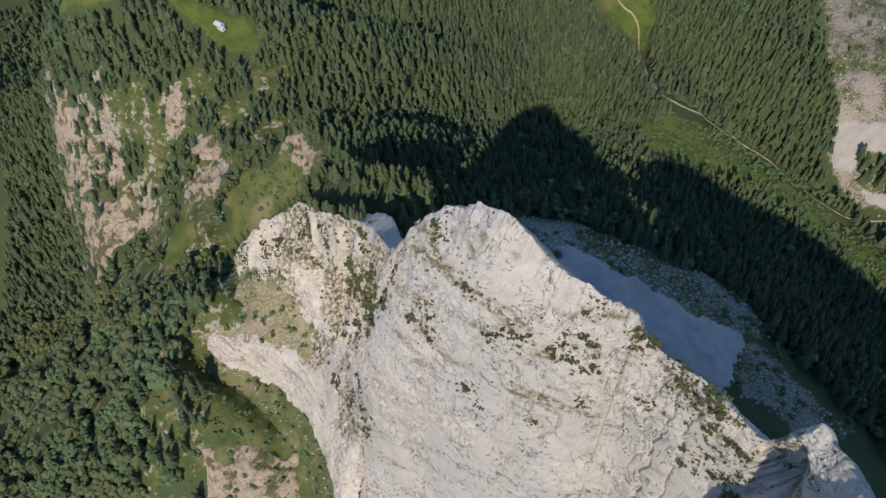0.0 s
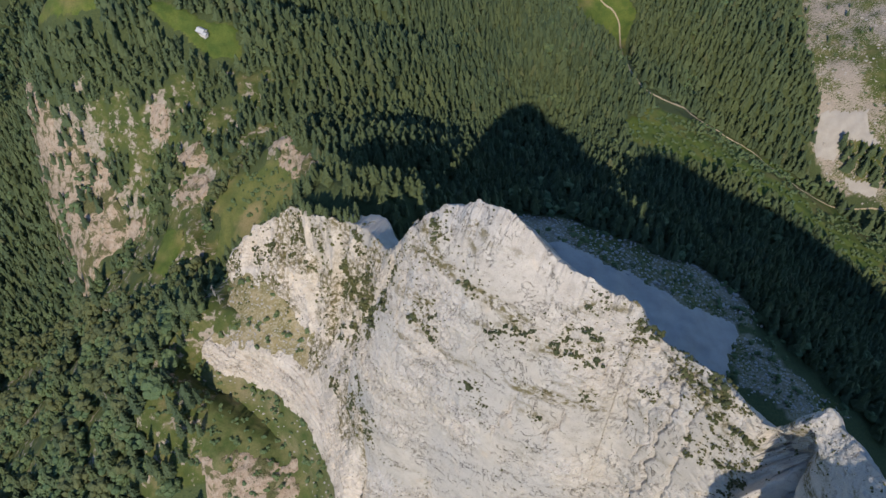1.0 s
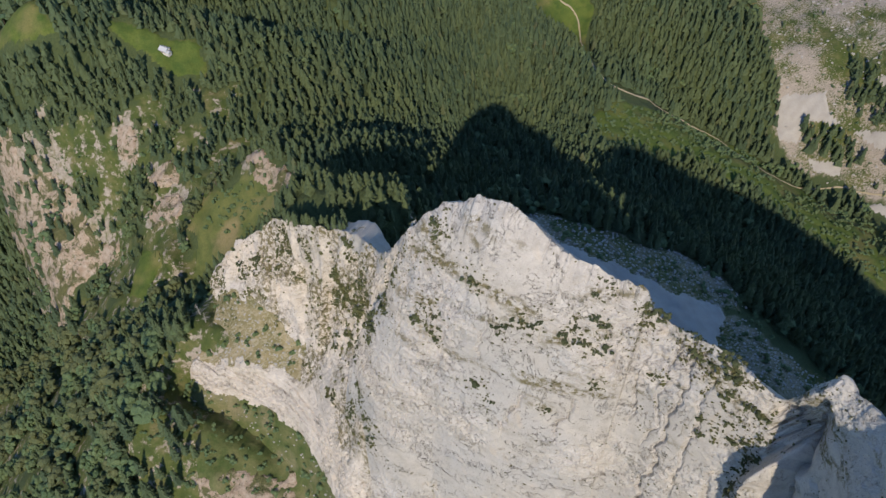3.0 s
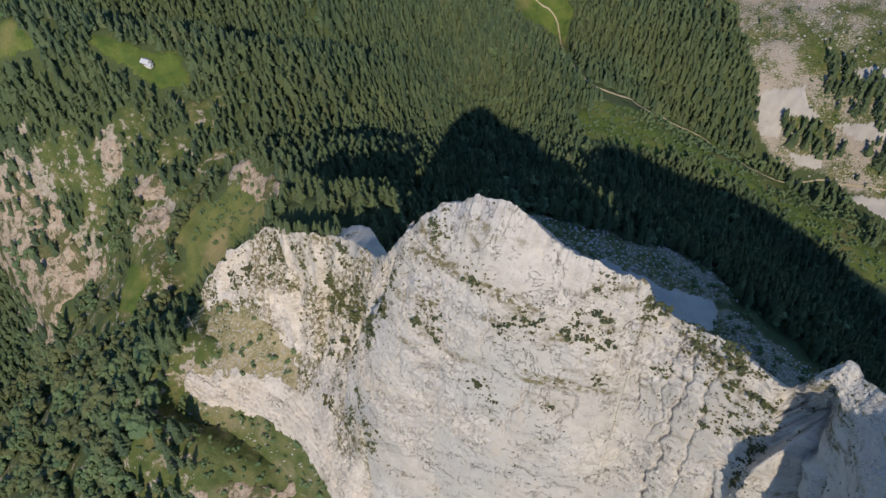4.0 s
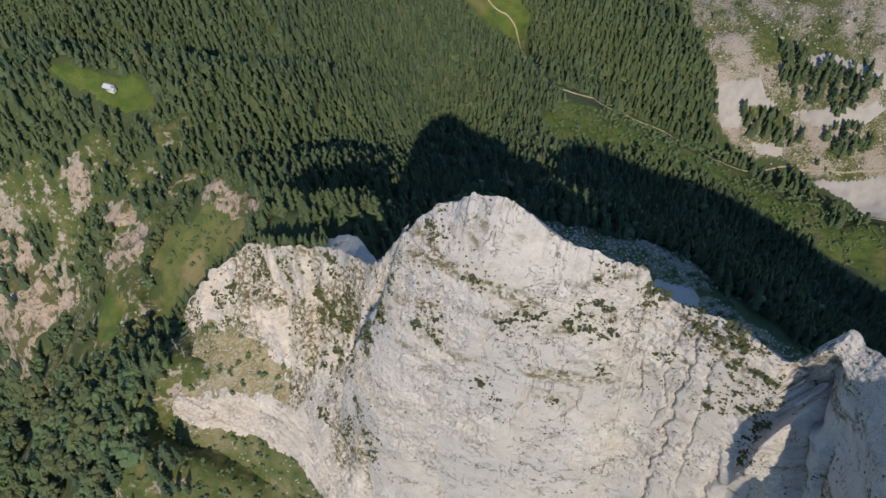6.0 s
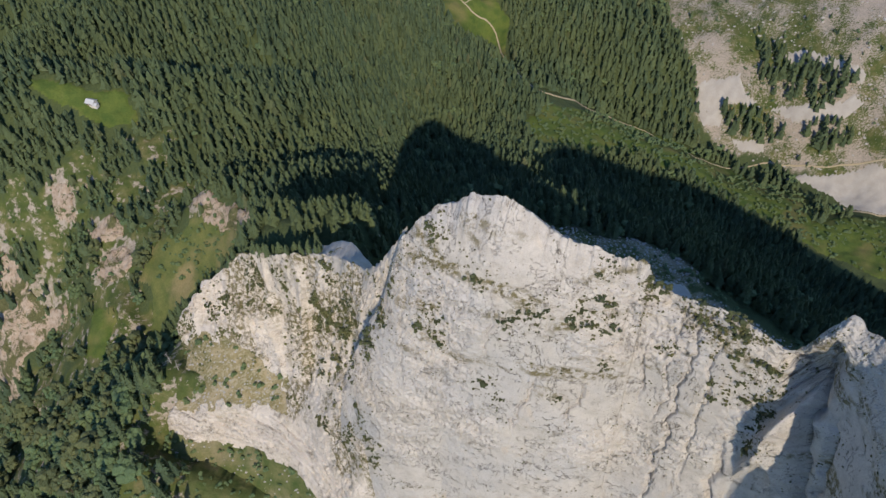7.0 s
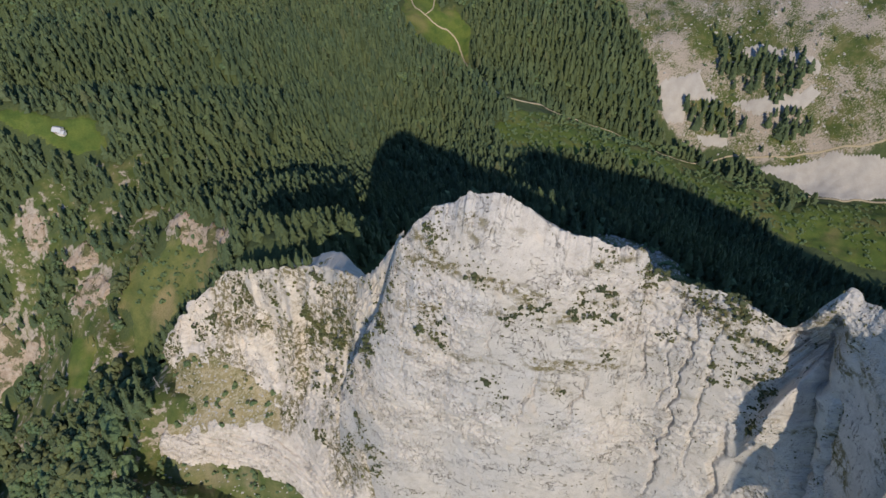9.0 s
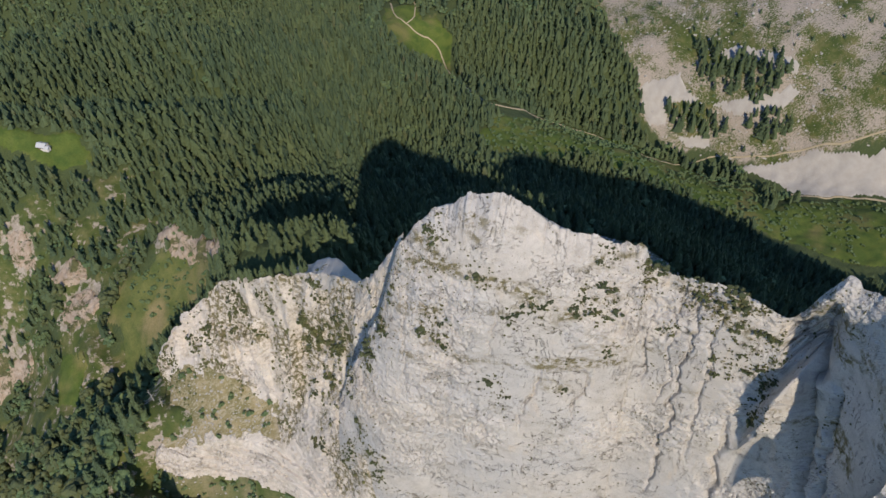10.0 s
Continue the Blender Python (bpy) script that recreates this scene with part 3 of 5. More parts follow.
def buttress(cols=330, seed=500):
    """The buttress, the stony bowl under it, the rock ledge and the hollow, as one terraced slope of rows from the back over the crest down."""
    crest, foot, top, low, floor = (evened(line, cols) for line in (BUTTRESS, WALL_FOOT, LEDGE_TOP, LEDGE_FOOT, HOLLOW_FLOOR))
    u = np.linspace(0, 1, cols)
    # behind the crest lies a level saddle, then the ground falls away
    level = np.clip((u - 0.52) * 6, 0, 1)
    back = crest + np.stack([4 + 3 * level, 8 + 4 * level + 60 * np.clip(u - 0.8, 0, 1) + 2.5 * fbm(u * 26, 0 * u, seed=seed + 3), -12 + 0 * u], 1)
    back[:, 2] += level * (np.minimum(crest[:, 2] - 2, 519) - back[:, 2])
    rear = back + np.array([5.0, 18.0, -48.0])
    # the crest is notched
    jag = 2.0 * fbm(u * 24, 0 * u, seed=seed) + 2.0 * np.round(2.5 * fbm(u * 70, 0 * u, octaves=2, seed=seed + 4)) / 2.5
    crest[:, 2] += (jag - 1.5 * level) * np.clip((1 - u) * 8, 0, 1) * (1 - 0.6 * level)
    rows, zone = [], []
    for k, (a, b, many) in zip((0, 0.5, 1, 2, 3, 4, 5), ((rear, back, 13), (back, crest, 13), (crest, foot, 95), (foot, top, 46), (top, low, 40), (low, floor, 24), (floor, floor + np.array([-6.0, -11.0, -22.0]), 8))):
        for t in np.arange(many) / many:
            p = a + (b - a) * t
            if k == 1:
                # steep under the crest, gentler at the foot
                p[:, 2] = a[:, 2] + (b[:, 2] - a[:, 2]) * (t + 0.16 * math.sin(math.pi * t))
            elif k == 2:
                p[:, 2] -= 3.0 * math.sin(math.pi * t) * np.clip(1.4 - 2.2 * u, 0, 1)
            elif k == 3:
                p[:, 2] += 2.5 * math.sin(math.pi * t)
            rows.append(p)
            zone.append(np.full(cols, k + t * (0.5 if k < 1 else 1)))
    p, zone = np.stack(rows), np.stack(zone)
    p[..., 2] -= 26.0 * np.clip(1 - u / 0.045, 0, 1) ** 1.5 * np.clip((zone - 1.6) / 0.6, 0, 1)
    first = 26
    du, dv = np.gradient(p, axis=1), np.gradient(p, axis=0)
    n = np.cross(du, dv)
    n /= np.linalg.norm(n, axis=2, keepdims=True)
    n *= np.sign(n[..., 2:3])
    x, y, z = p[..., 0], p[..., 1], p[..., 2]
    wide = np.broadcast_to(u, x.shape)
    # the wall and all that lies near the summit is broken rock, the bowl is smooth
    bowl = sigmoid((zone - 2.0) * 14) * sigmoid((2.95 - zone) * 14) * sigmoid((0.5 - wide + 0.08 * fbm(x / 9, y / 9, seed=seed + 2)) * 26)
    hollow = sigmoid((zone - 4.05) * 14)
    broken = np.clip(0.75 + 0.9 * fbm(x / 24, y / 24, z / 24, 2, seed + 41), 0.2, 1.3) * (1 - 0.93 * bowl) * (1 - 0.8 * hollow)
    broken = broken * np.where((zone > 3) & (zone < 4), 0.6, 1.0) * np.where(zone < 0.97, 0.15, 1.0)
    crag = crags(x, y, z, broken, seed) * (1 - 0.6 * bowl)
    # upright ribs and gullies of the wall
    rib = 1 - 2.2 * np.abs(fbm(wide * 19 + 0.25 * fbm(x / 14, y / 14, z / 14, 2, seed + 8), zone * 0.7, octaves=3, seed=seed + 6))
    crag = crag + 2.6 * rib * np.exp(-((zone - 1.45) / 0.42) ** 2)
    crag = crag + 2.0 * np.exp(-((wide - 0.94) / 0.05) ** 2) * sigmoid((zone - 1.75) * 9)
    crag = crag - 2.0 * np.exp(-((wide - 0.745) / 0.05) ** 2 - ((zone - 1.45) / 0.4) ** 2) + 2.0 * np.exp(-((wide - 0.93) / 0.07) ** 2) * np.exp(-((zone - 1.55) / 0.5) ** 2)
    # bedding steps of the ledge
    shelf = np.exp(-((zone - 3.5) / 0.45) ** 4)
    crag = crag + shelf * 1.1 * (np.floor(z / 3.1 + 0.6 * fbm(x / 12, y / 12, seed=seed + 7)) % 2 - 0.5)
    q = p + n * crag[..., None]
    x, y, z = q[..., 0], q[..., 1], q[..., 2]
    faces = grid_faces(*x.shape)[:, ::-1]
    field = (zone + 0.2 * fbm(x / 7, y / 7, z / 7, 3, seed + 9)).ravel()[faces[:, 0]]
    east = (wide + 0.07 * fbm(x / 8, y / 8, z / 8, 3, seed + 10)).ravel()[faces[:, 0]]
    in_bowl = (field > 2.0) & (field < 2.94) & (east < 0.5)
    in_hollow = field > 4.08
    in_ledge = (field >= 2.94) & ~in_hollow & ~in_bowl
    in_saddle = (field > 0.4) & (field < 1.03) & (east > 0.62) & (east < 0.93)
    cover = buttress_turf(x, y, z)
    cover[:first - 2] = np.maximum(cover[:first - 2], 0.75)
    verts = q.reshape(-1, 3)
    for name, pick, stone, label, category in (
            ("west_buttress_cliff", ~(in_bowl | in_hollow | in_ledge | in_saddle), CREAM, "cream limestone buttress with brown turf gullies", "cliff"),
            ("stony_bowl", in_bowl, STONY, "dry stony grass bowl below the buttress", "pasture"),
            ("ledge_cliff", in_ledge, CREAM, "curved cream rock ledge over the grassy hollow", "cliff"),
            ("saddle_scree", in_saddle, GRAVEL, "pale fine scree lying in the saddle beside the summit", "scree"),
            ("hollow_slope", in_hollow, HOLLOW, "grassy hollow slope under the rock ledge", "pasture")):
        used, again = np.unique(faces[pick], return_inverse=True)
        data = mesh_of(name, verts[used], again.reshape(-1, 4), [stone], smooth=stone is not CREAM)
        note(data, "turf", cover.ravel()[used] * (0.3 if name == "ledge_cliff" else 1.0))
        tagged(new(name, data), label, category, kind="structure")
    sunk = (zone > 4.1) & (zone < 5.0)
    low, lee = zone > 2.0, (zone < 0.95) & (zone > 0.3) & (wide > 0.2) & (wide < 0.61)
    wall = slice(0, first + 95 + 20)
    return (x[wall], y[wall], z[wall], first), (x[low & (bowl > 0.5)], y[low & (bowl > 0.5)], z[low & (bowl > 0.5)]), (x[lee], y[lee], z[lee]), (x[sunk], y[sunk], z[sunk])


buttress_shape, bowl_spots, lee_spots, hollow_spots = buttress()

# ---- regions of the plan, as rings of x, y ----
BACK_SCREE = [(71, 302), (84, 285), (102, 279), (124, 264), (152, 262), (182, 250), (182, 241), (169, 231), (157, 205), (131, 190), (104, 205), (78, 245)]
BOULDER_FIELD = [(60, 330), (90, 333), (115, 316), (137, 304), (176, 299), (201, 270), (205, 257), (179, 250), (153, 260), (125, 262), (101, 278), (68, 292)]
LOWER_BOULDERS = [(169, 231), (195, 248), (215, 222), (245, 201), (211, 190), (166, 205)]
HOUSE_MEADOW = [(-201, 599), (-175, 596), (-161, 588), (-129, 578), (-126, 559), (-149, 556), (-172, 568), (-192, 585)]
WEST_MEADOW = [(-304, 612), (-290, 622), (-265, 614), (-245, 598), (-235, 588), (-263, 588), (-288, 597)]
TRACK_MEADOW = [(222, 856), (257, 846), (252, 814), (269, 812), (281, 786), (267, 766), (260, 734), (232, 681), (244, 757), (238, 777), (218, 772), (205, 787), (203, 818)]
FAR_SCREE = [(432, 609), (469, 596), (468, 582), (469, 570), (476, 558), (457, 571), (447, 578), (438, 566), (424, 573), (428, 593)]
VALLEY_SCREE = [(469, 485), (504, 468), (522, 457), (536, 451), (545, 439), (554, 425), (567, 407), (610, 382), (590, 340), (537, 387), (510, 406), (499, 433), (490, 458)]
SCREE_STRIP_A = [(506, 588), (526, 573), (545, 542), (557, 520), (556, 508), (539, 528), (528, 551), (513, 567)]
SCREE_STRIP_B = [(480, 549), (508, 528), (533, 507), (545, 509), (550, 496), (532, 494), (496, 523)]
SCREE_STRIP_C = [(445, 551), (470, 528), (464, 519), (447, 536)]
HILLSIDE = [(448, 780), (436, 686), (432, 642), (431, 613), (423, 576), (436, 543), (486, 481), (640, 360), (800, 420), (800, 700), (640, 900)]
GROVES = [[(495, 612), (508, 595), (526, 560), (551, 518), (550, 506), (509, 517), (495, 546), (482, 570)], [(446, 575), (474, 553), (488, 521), (479, 514), (459, 537), (443, 557)], [(502, 518), (516, 507), (535, 486), (527, 468), (499, 493)]]
VALLEY_GREEN = [(244, 597), (298, 606), (357, 608), (392, 565), (423, 516), (470, 445), (425, 370), (381, 432), (344, 490), (311, 515), (254, 517), (209, 520), (204, 567)]
VALLEY_MEADOW = [(412, 399), (467, 400), (530, 385), (574, 334), (502, 267), (450, 320), (425, 358)]
WEST_PASTURE = [(-100, 438), (-82, 422), (-68, 396), (-76, 386), (-90, 392), (-114, 394), (-132, 390), (-142, 375), (-154, 378), (-146, 412), (-149, 427), (-136, 440), (-114, 436)]
STRIP_GRASS = [(-203, 398), (-190, 432), (-173, 418), (-185, 383)]
WEST_ROCKS = [[(-98, 452), (-86, 446), (-72, 422), (-58, 390), (-64, 387), (-80, 414), (-98, 443)], [(-209, 535), (-192, 530), (-187, 516), (-188, 495), (-201, 504), (-207, 522)],
              [(-184, 456), (-171, 464), (-155, 463), (-147, 443), (-161, 441), (-177, 436)], [(-183, 490), (-163, 488), (-158, 468), (-175, 476)],
              [(-380, 655), (-367, 612), (-357, 580), (-344, 550), (-323, 500), (-304, 455), (-280, 435), (-262, 456), (-224, 456), (-223, 468), (-241, 487), (-253, 508), (-261, 532), (-288, 548), (-304, 565), (-323, 592), (-348, 645)]]
BOWL = [(-101, 306), (-88, 303), (-79, 288), (-72, 269), (-64, 255), (-54, 238), (-51, 220), (-62, 220), (-79, 240), (-101, 256), (-118, 269), (-109, 273), (-103, 283)]
LEDGE_ROCK = [(-130, 277), (-120, 270), (-102, 256), (-80, 241), (-64, 221), (-56, 205), (-51, 187), (-51, 177), (-57, 187), (-62, 200), (-71, 218), (-84, 235), (-103, 249), (-120, 262)]
LOWER_BOWL = [(-114, 257), (-103, 248), (-84, 235), (-71, 218), (-62, 199), (-58, 186), (-70, 174), (-94, 180), (-119, 187), (-130, 216), (-124, 247)]
TERRACE_PLAN = [(-112, 316), (-66, 300), (-28, 245), (4, 184), (-28, 179), (-52, 168), (-62, 164), (-76, 203), (-104, 232), (-122, 246), (-146, 258)]
TOWER_FOOT = [(-52, 228), (-42, 216), (-34, 200), (-32, 172), (-54, 168), (-58, 188), (-62, 206)]
BROWN_CLIFF = [(-126, 218), (-106, 218), (-79, 208), (-72, 189), (-76, 165), (-130, 175)]

# ---- ground, one sheet to the horizon ----
def spread(lo, hi, step, far_lo, far_hi):
    core = np.arange(lo, hi + step, step)
    grow, reach = [], step
    while core[-1] + sum(grow) < far_hi:
        reach *= 1.18
        grow.append(reach)
    up = core[-1] + np.cumsum(grow)
    grow, reach = [], step
    while core[0] - sum(grow) > far_lo:
        reach *= 1.18
        grow.append(reach)
    return np.concatenate([(core[0] - np.cumsum(grow))[::-1], core, up])


def finer(axis, lo, hi, step):
    return np.concatenate([axis[axis < lo], np.arange(lo, hi, step), axis[axis >= hi]])


gx, gy = np.meshgrid(finer(spread(-440, 640, 3.8, -4200, 4200), -180, -20, 1.4), finer(spread(160, 900, 3.8, -4200, 4500), 170, 330, 1.4))
gz = height(gx, gy)
slope = steepness(gx, gy)
ground_data = mesh_of("ground", np.stack([gx, gy, gz], -1).reshape(-1, 3), grid_faces(*gx.shape), [LAND], smooth=True)
grassy = np.zeros(gx.shape, bool)
for ring in (BACK_SCREE, BOULDER_FIELD, LOWER_BOULDERS, HOUSE_MEADOW, WEST_MEADOW, TRACK_MEADOW, HILLSIDE, VALLEY_GREEN, VALLEY_MEADOW, WEST_PASTURE, STRIP_GRASS, BOWL, LEDGE_ROCK, LOWER_BOWL, BROWN_CLIFF, *WEST_ROCKS):
    grassy |= ragged(gx, gy, ring)
glade = (gx < -80) & (gx > -260) & (gy > 380) & (gy < 545) & (fbm(gx / 24, gy / 24, seed=91) > -0.1)
glade |= (gx < -140) & (gy < 480) & (gx > -440) & (gy > 160) & (fbm(gx / 30, gy / 30, seed=93) > 0.14)
glade |= (gx < -95) & (gy < 330) & (gx > -170) & (gy > 200)
grassy |= glade
rocky = np.clip((slope - 1.2) * 1.1, 0, 0.5) * (gy < 560)
for ring in (*WEST_ROCKS, BROWN_CLIFF, LEDGE_ROCK):
    rocky = np.where(ragged(gx, gy, ring, 12), np.maximum(rocky, 0.72), rocky)
rocky = np.where(glade, np.maximum(rocky, 0.36), rocky)
stony = np.zeros(gx.shape)
for ring, much in ((HILLSIDE, 1.0), (BOULDER_FIELD, 0.6), (LOWER_BOULDERS, 0.6), (BOWL, 0.55), (LOWER_BOWL, 0.35), (BACK_SCREE, 1.0)):
    stony = np.where(ragged(gx, gy, ring), much, stony)
note(ground_data, "wood", 1.0 - grassy)
note(ground_data, "rock", rocky)
note(ground_data, "stony", stony)
ground = tagged(new("ground", ground_data), "alpine mountainside with grass, rock bands and forest floor", "ground", kind="structure")


# ---- trees ----
def conifer(tiers, spikes, rng, slim=0.19, bole=True):
    """A spruce one metre high: a connected crown of drooping whorls, and a tapered trunk."""
    verts, faces = [(0, 0, 1.0)], []
    before = None
    for k in range(tiers):
        f = (k + 1) / tiers
        r = slim * (0.1 + 0.9 * f ** 0.72) * rng.uniform(0.85, 1.12)
        z = 1.0 - 0.86 * f ** 1.05
        turn = rng.uniform(0, 6.28)
        for which in (0, 1):
            ring = []
            for i in range(spikes):
                a = turn + 6.2832 * i / spikes + rng.uniform(-0.12, 0.12)
                tip = 1.0 if i % 2 == 0 else 0.62
                if which == 0:
                    q, h = r * tip * rng.uniform(0.8, 1.15), z - 0.02 * tip
                else:
                    q, h = r * (0.42 if k < tiers - 1 else 0.1), z + 0.012
                ring.append(len(verts))
                verts.append((q * math.cos(a), q * math.sin(a), h))
            if before is None:
                faces += [(0, ring[i], ring[(i + 1) % spikes]) for i in range(spikes)]
            else:
                for i in range(spikes):
                    j = (i + 1) % spikes
                    faces += [(before[i], ring[i], ring[j]), (before[i], ring[j], before[j])]
            before = ring
    trunk_v, trunk_f = [], []
    for h, q in ((-0.06, 0.016), (0.3, 0.011)):
        trunk_v += [(q * math.cos(2.0944 * i), q * math.sin(2.0944 * i), h) for i in range(3)]
    for i in range(3):
        j = (i + 1) % 3
        trunk_f += [(i, j, 3 + j), (i, 3 + j, 3 + i)]
    if not bole:
        trunk_v, trunk_f = trunk_v[:3], [(0, 1, 2)]
    return np.array(verts), np.array(faces), np.array(trunk_v), np.array(trunk_f)


def clump_crown(lumps, rng, wide=0.42, lump=(0.16, 0.27)):
    """A broad crown one metre high out of lumpy leaf clumps that grow into one another."""
    bm = bmesh.new()
    for k in range(lumps):
        a, r = rng.uniform(0, 6.28), wide * math.sqrt(rng.uniform(0, 1)) * 0.8
        h = 0.35 + 0.5 * rng.uniform(0, 1) * (1 - 0.5 * r / wide)
        size = rng.uniform(*lump)
        made = bmesh.ops.create_icosphere(bm, subdivisions=1, radius=size)["verts"]
        for v in made:
            v.co *= rng.uniform(0.65, 1.25)
            v.co.z *= 0.8
            v.co += Vector((r * math.cos(a), r * math.sin(a), h))
    bm.verts.index_update()
    verts = np.array([v.co[:] for v in bm.verts])
    faces = np.array([[v.index for v in f.verts] for f in bm.faces])
    bm.free()
    trunk_v, trunk_f = [], []
    for h, q in ((-0.06, 0.025), (0.5, 0.015)):
        trunk_v += [(q * math.cos(2.0944 * i), q * math.sin(2.0944 * i), h) for i in range(3)]
    for i in range(3):
        j = (i + 1) % 3
        trunk_f += [(i, j, 3 + j), (i, 3 + j, 3 + i)]
    return verts, faces, np.array(trunk_v), np.array(trunk_f)


def wood_of(name, spots, kinds, leaf, rng, label):
    """One mesh of many trees: spots are rows of x, y, z, height and girth."""
    verts, crowns, trunks, base = [], [], [], 0
    pick = rng.integers(0, len(kinds), len(spots))
    turn = rng.uniform(0, 6.28, len(spots))
    lean = rng.uniform(-0.03, 0.03, (len(spots), 2))
    for k, (cv, cf, tv, tf) in enumerate(kinds):
        rows = np.nonzero(pick == k)[0]
        if not len(rows):
            continue
        s = spots[rows]
        ca, sa = np.cos(turn[rows])[:, None], np.sin(turn[rows])[:, None]
        for v, f, store in ((cv, cf, crowns), (tv, tf, trunks)):
            hx, hz = (s[:, 3] * s[:, 4])[:, None], s[:, 3][:, None]
            px = (v[:, 0] * ca - v[:, 1] * sa) * hx + s[:, 0:1] + lean[rows, 0:1] * v[:, 2] * hz
            py = (v[:, 0] * sa + v[:, 1] * ca) * hx + s[:, 1:2] + lean[rows, 1:2] * v[:, 2] * hz
            pz = v[:, 2] * hz + s[:, 2:3]
            verts.append(np.stack([px, py, pz], -1).reshape(-1, 3))
            store.append((f[None] + base + (np.arange(len(rows)) * len(v))[:, None, None]).reshape(-1, 3))
            base += len(rows) * len(v)
    faces = np.concatenate(crowns + trunks)
    slots = np.concatenate([np.zeros(sum(map(len, crowns)), np.int32), np.ones(sum(map(len, trunks)), np.int32)])
    data = mesh_of(name, np.concatenate(verts), faces, [leaf, BARK], slots)
    return tagged(new(name, data), label, "forest", kind="stuff")


# ---- sheets that lie on the ground ----
def drape(name, ring, material, step, lift, label, category, size=7.0, seed=40, relief=0.0):
    """A thin sheet with an uneven edge that follows the ground within a ring."""
    r = np.array(ring, float)
    rim = 12 + size
    x, y = np.meshgrid(np.arange(r[:, 0].min() - rim, r[:, 0].max() + rim, step), np.arange(r[:, 1].min() - rim, r[:, 1].max() + rim, step))
    keep = ragged(x, y, ring, size, seed)
    # the sheet dips under the ground at its rim
    z = height(x, y) + np.where(keep, lift + relief * np.abs(fbm(x / 9, y / 9, seed=seed + 3)), -0.8)
    f = grid_faces(*x.shape)
    f = f[keep.ravel()[f].any(1)]
    used, back = np.unique(f, return_inverse=True)
    verts = np.stack([x, y, z], -1).reshape(-1, 3)[used]
    return tagged(new(name, mesh_of(name, verts, back.reshape(-1, 4), [material], smooth=True)), label, category, kind="structure")


drape("shaded_scree", BACK_SCREE, GRAVEL, 1.6, 0.7, "grey blue scree field in the shade of the ridge", "scree", 13)
drape("far_scree", FAR_SCREE, GRAVEL, 2.2, 0.7, "pale scree fan at the edge of the spruce wood", "scree", 4)
drape("valley_scree", VALLEY_SCREE, GRAVEL, 2.2, 0.7, "wide pale scree fan on the valley floor", "scree", 5)
for ring in (SCREE_STRIP_A, SCREE_STRIP_B, SCREE_STRIP_C):
    drape("scree_strip", ring, GRAVEL, 2.0, 0.7, "narrow pale scree strip on the stony hillside", "scree", 4)
drape("house_meadow", HOUSE_MEADOW, MEADOW, 2.0, 0.5, "bright green meadow clearing round the chalet", "meadow", 4)
drape("west_meadow", WEST_MEADOW, MEADOW, 2.0, 0.5, "bright green forest meadow", "meadow", 4)
drape("track_meadow", TRACK_MEADOW, MEADOW, 2.0, 0.5, "yellow green meadow crossed by a track", "meadow", 5)
drape("valley_meadow", VALLEY_MEADOW, MEADOW, 2.2, 0.5, "sunlit green meadow at the foot of the scree", "meadow", 6)
drape("valley_grass", VALLEY_GREEN, MEADOW, 2.4, 0.5, "bushy green valley floor along the track", "meadow", 8)
drape("west_pasture", WEST_PASTURE, PASTURE, 1.8, 0.5, "olive green pasture slope behind the buttress", "pasture", 6)
drape("lower_bowl", LOWER_BOWL, HOLLOW, 1.4, 0.3, "grassy hollow under the rock ledge", "pasture", 5, 40, 1.0)
for k, ring in enumerate(WEST_ROCKS[:4]):
    drape("rock_slab", ring, SLAB, 1.6, 0.6, "pinkish bare rock slab on the wooded slope", "rock", 7, 60 + k, 4.5)
drape("rock_slope", WEST_ROCKS[4], SLAB, 2.2, 0.4, "steep pinkish rock slope with grass bands", "rock", 8, 70, 6.0)
drape("brown_cliff", BROWN_CLIFF, SLAB, 1.6, 0.4, "brown rock wall under the grassy hollow", "rock", 14, 75, 3.0)
drape("grass_strip", STRIP_GRASS, MEADOW, 1.8, 0.5, "green grass lane between dark spruces", "pasture", 4)


def track(name, line, wide, label):
    """A worn strip along a line on the plan."""
    c = smooth_line([(*p, 0) for p in line], 2.0)
    tx, ty = np.gradient(c[:, 0]), np.gradient(c[:, 1])
    size = np.hypot(tx, ty)
    side = np.array([-1.0, -0.4, 0.4, 1.0]) * wide / 2
    way = np.arange(len(c))[:, None]
    wob = 0.9 * fbm(way / 6.0, 0 * way, seed=77)
    x = c[:, 0:1] - (ty / size)[:, None] * (side[None] + wob)
    y = c[:, 1:2] + (tx / size)[:, None] * (side[None] + wob)
    z = height(x, y) + np.array([0.1, 0.95, 0.95, 0.1])
    return tagged(new(name, mesh_of(name, np.stack([x, y, z], -1).reshape(-1, 3), grid_faces(*x.shape), [TRACK], smooth=True)), label, "track", kind="structure")


TRACK_LINE = [(232, 867), (226, 831), (239, 804), (253, 793), (259, 776), (251, 735), (244, 690), (240, 645), (262, 618), (309, 624), (339, 614), (361, 596), (378, 560), (390, 530), (419, 519)]
track("forest_track", TRACK_LINE, 2.2, "pale gravel track through meadow and forest")
track("valley_path", [(419, 519), (459, 512), (493, 484), (531, 455), (550, 439), (566, 426), (620, 395)], 1.5, "narrow pale footpath across the stony hillside")
track("scree_path", [(496, 424), (511, 404), (533, 390), (547, 374), (567, 352), (600, 330)], 3.0, "pale path along the lower edge of the scree")
track("meadow_path", [(266, 894), (256, 845), (244, 822), (231, 815)], 2.0, "pale side path over the meadow")

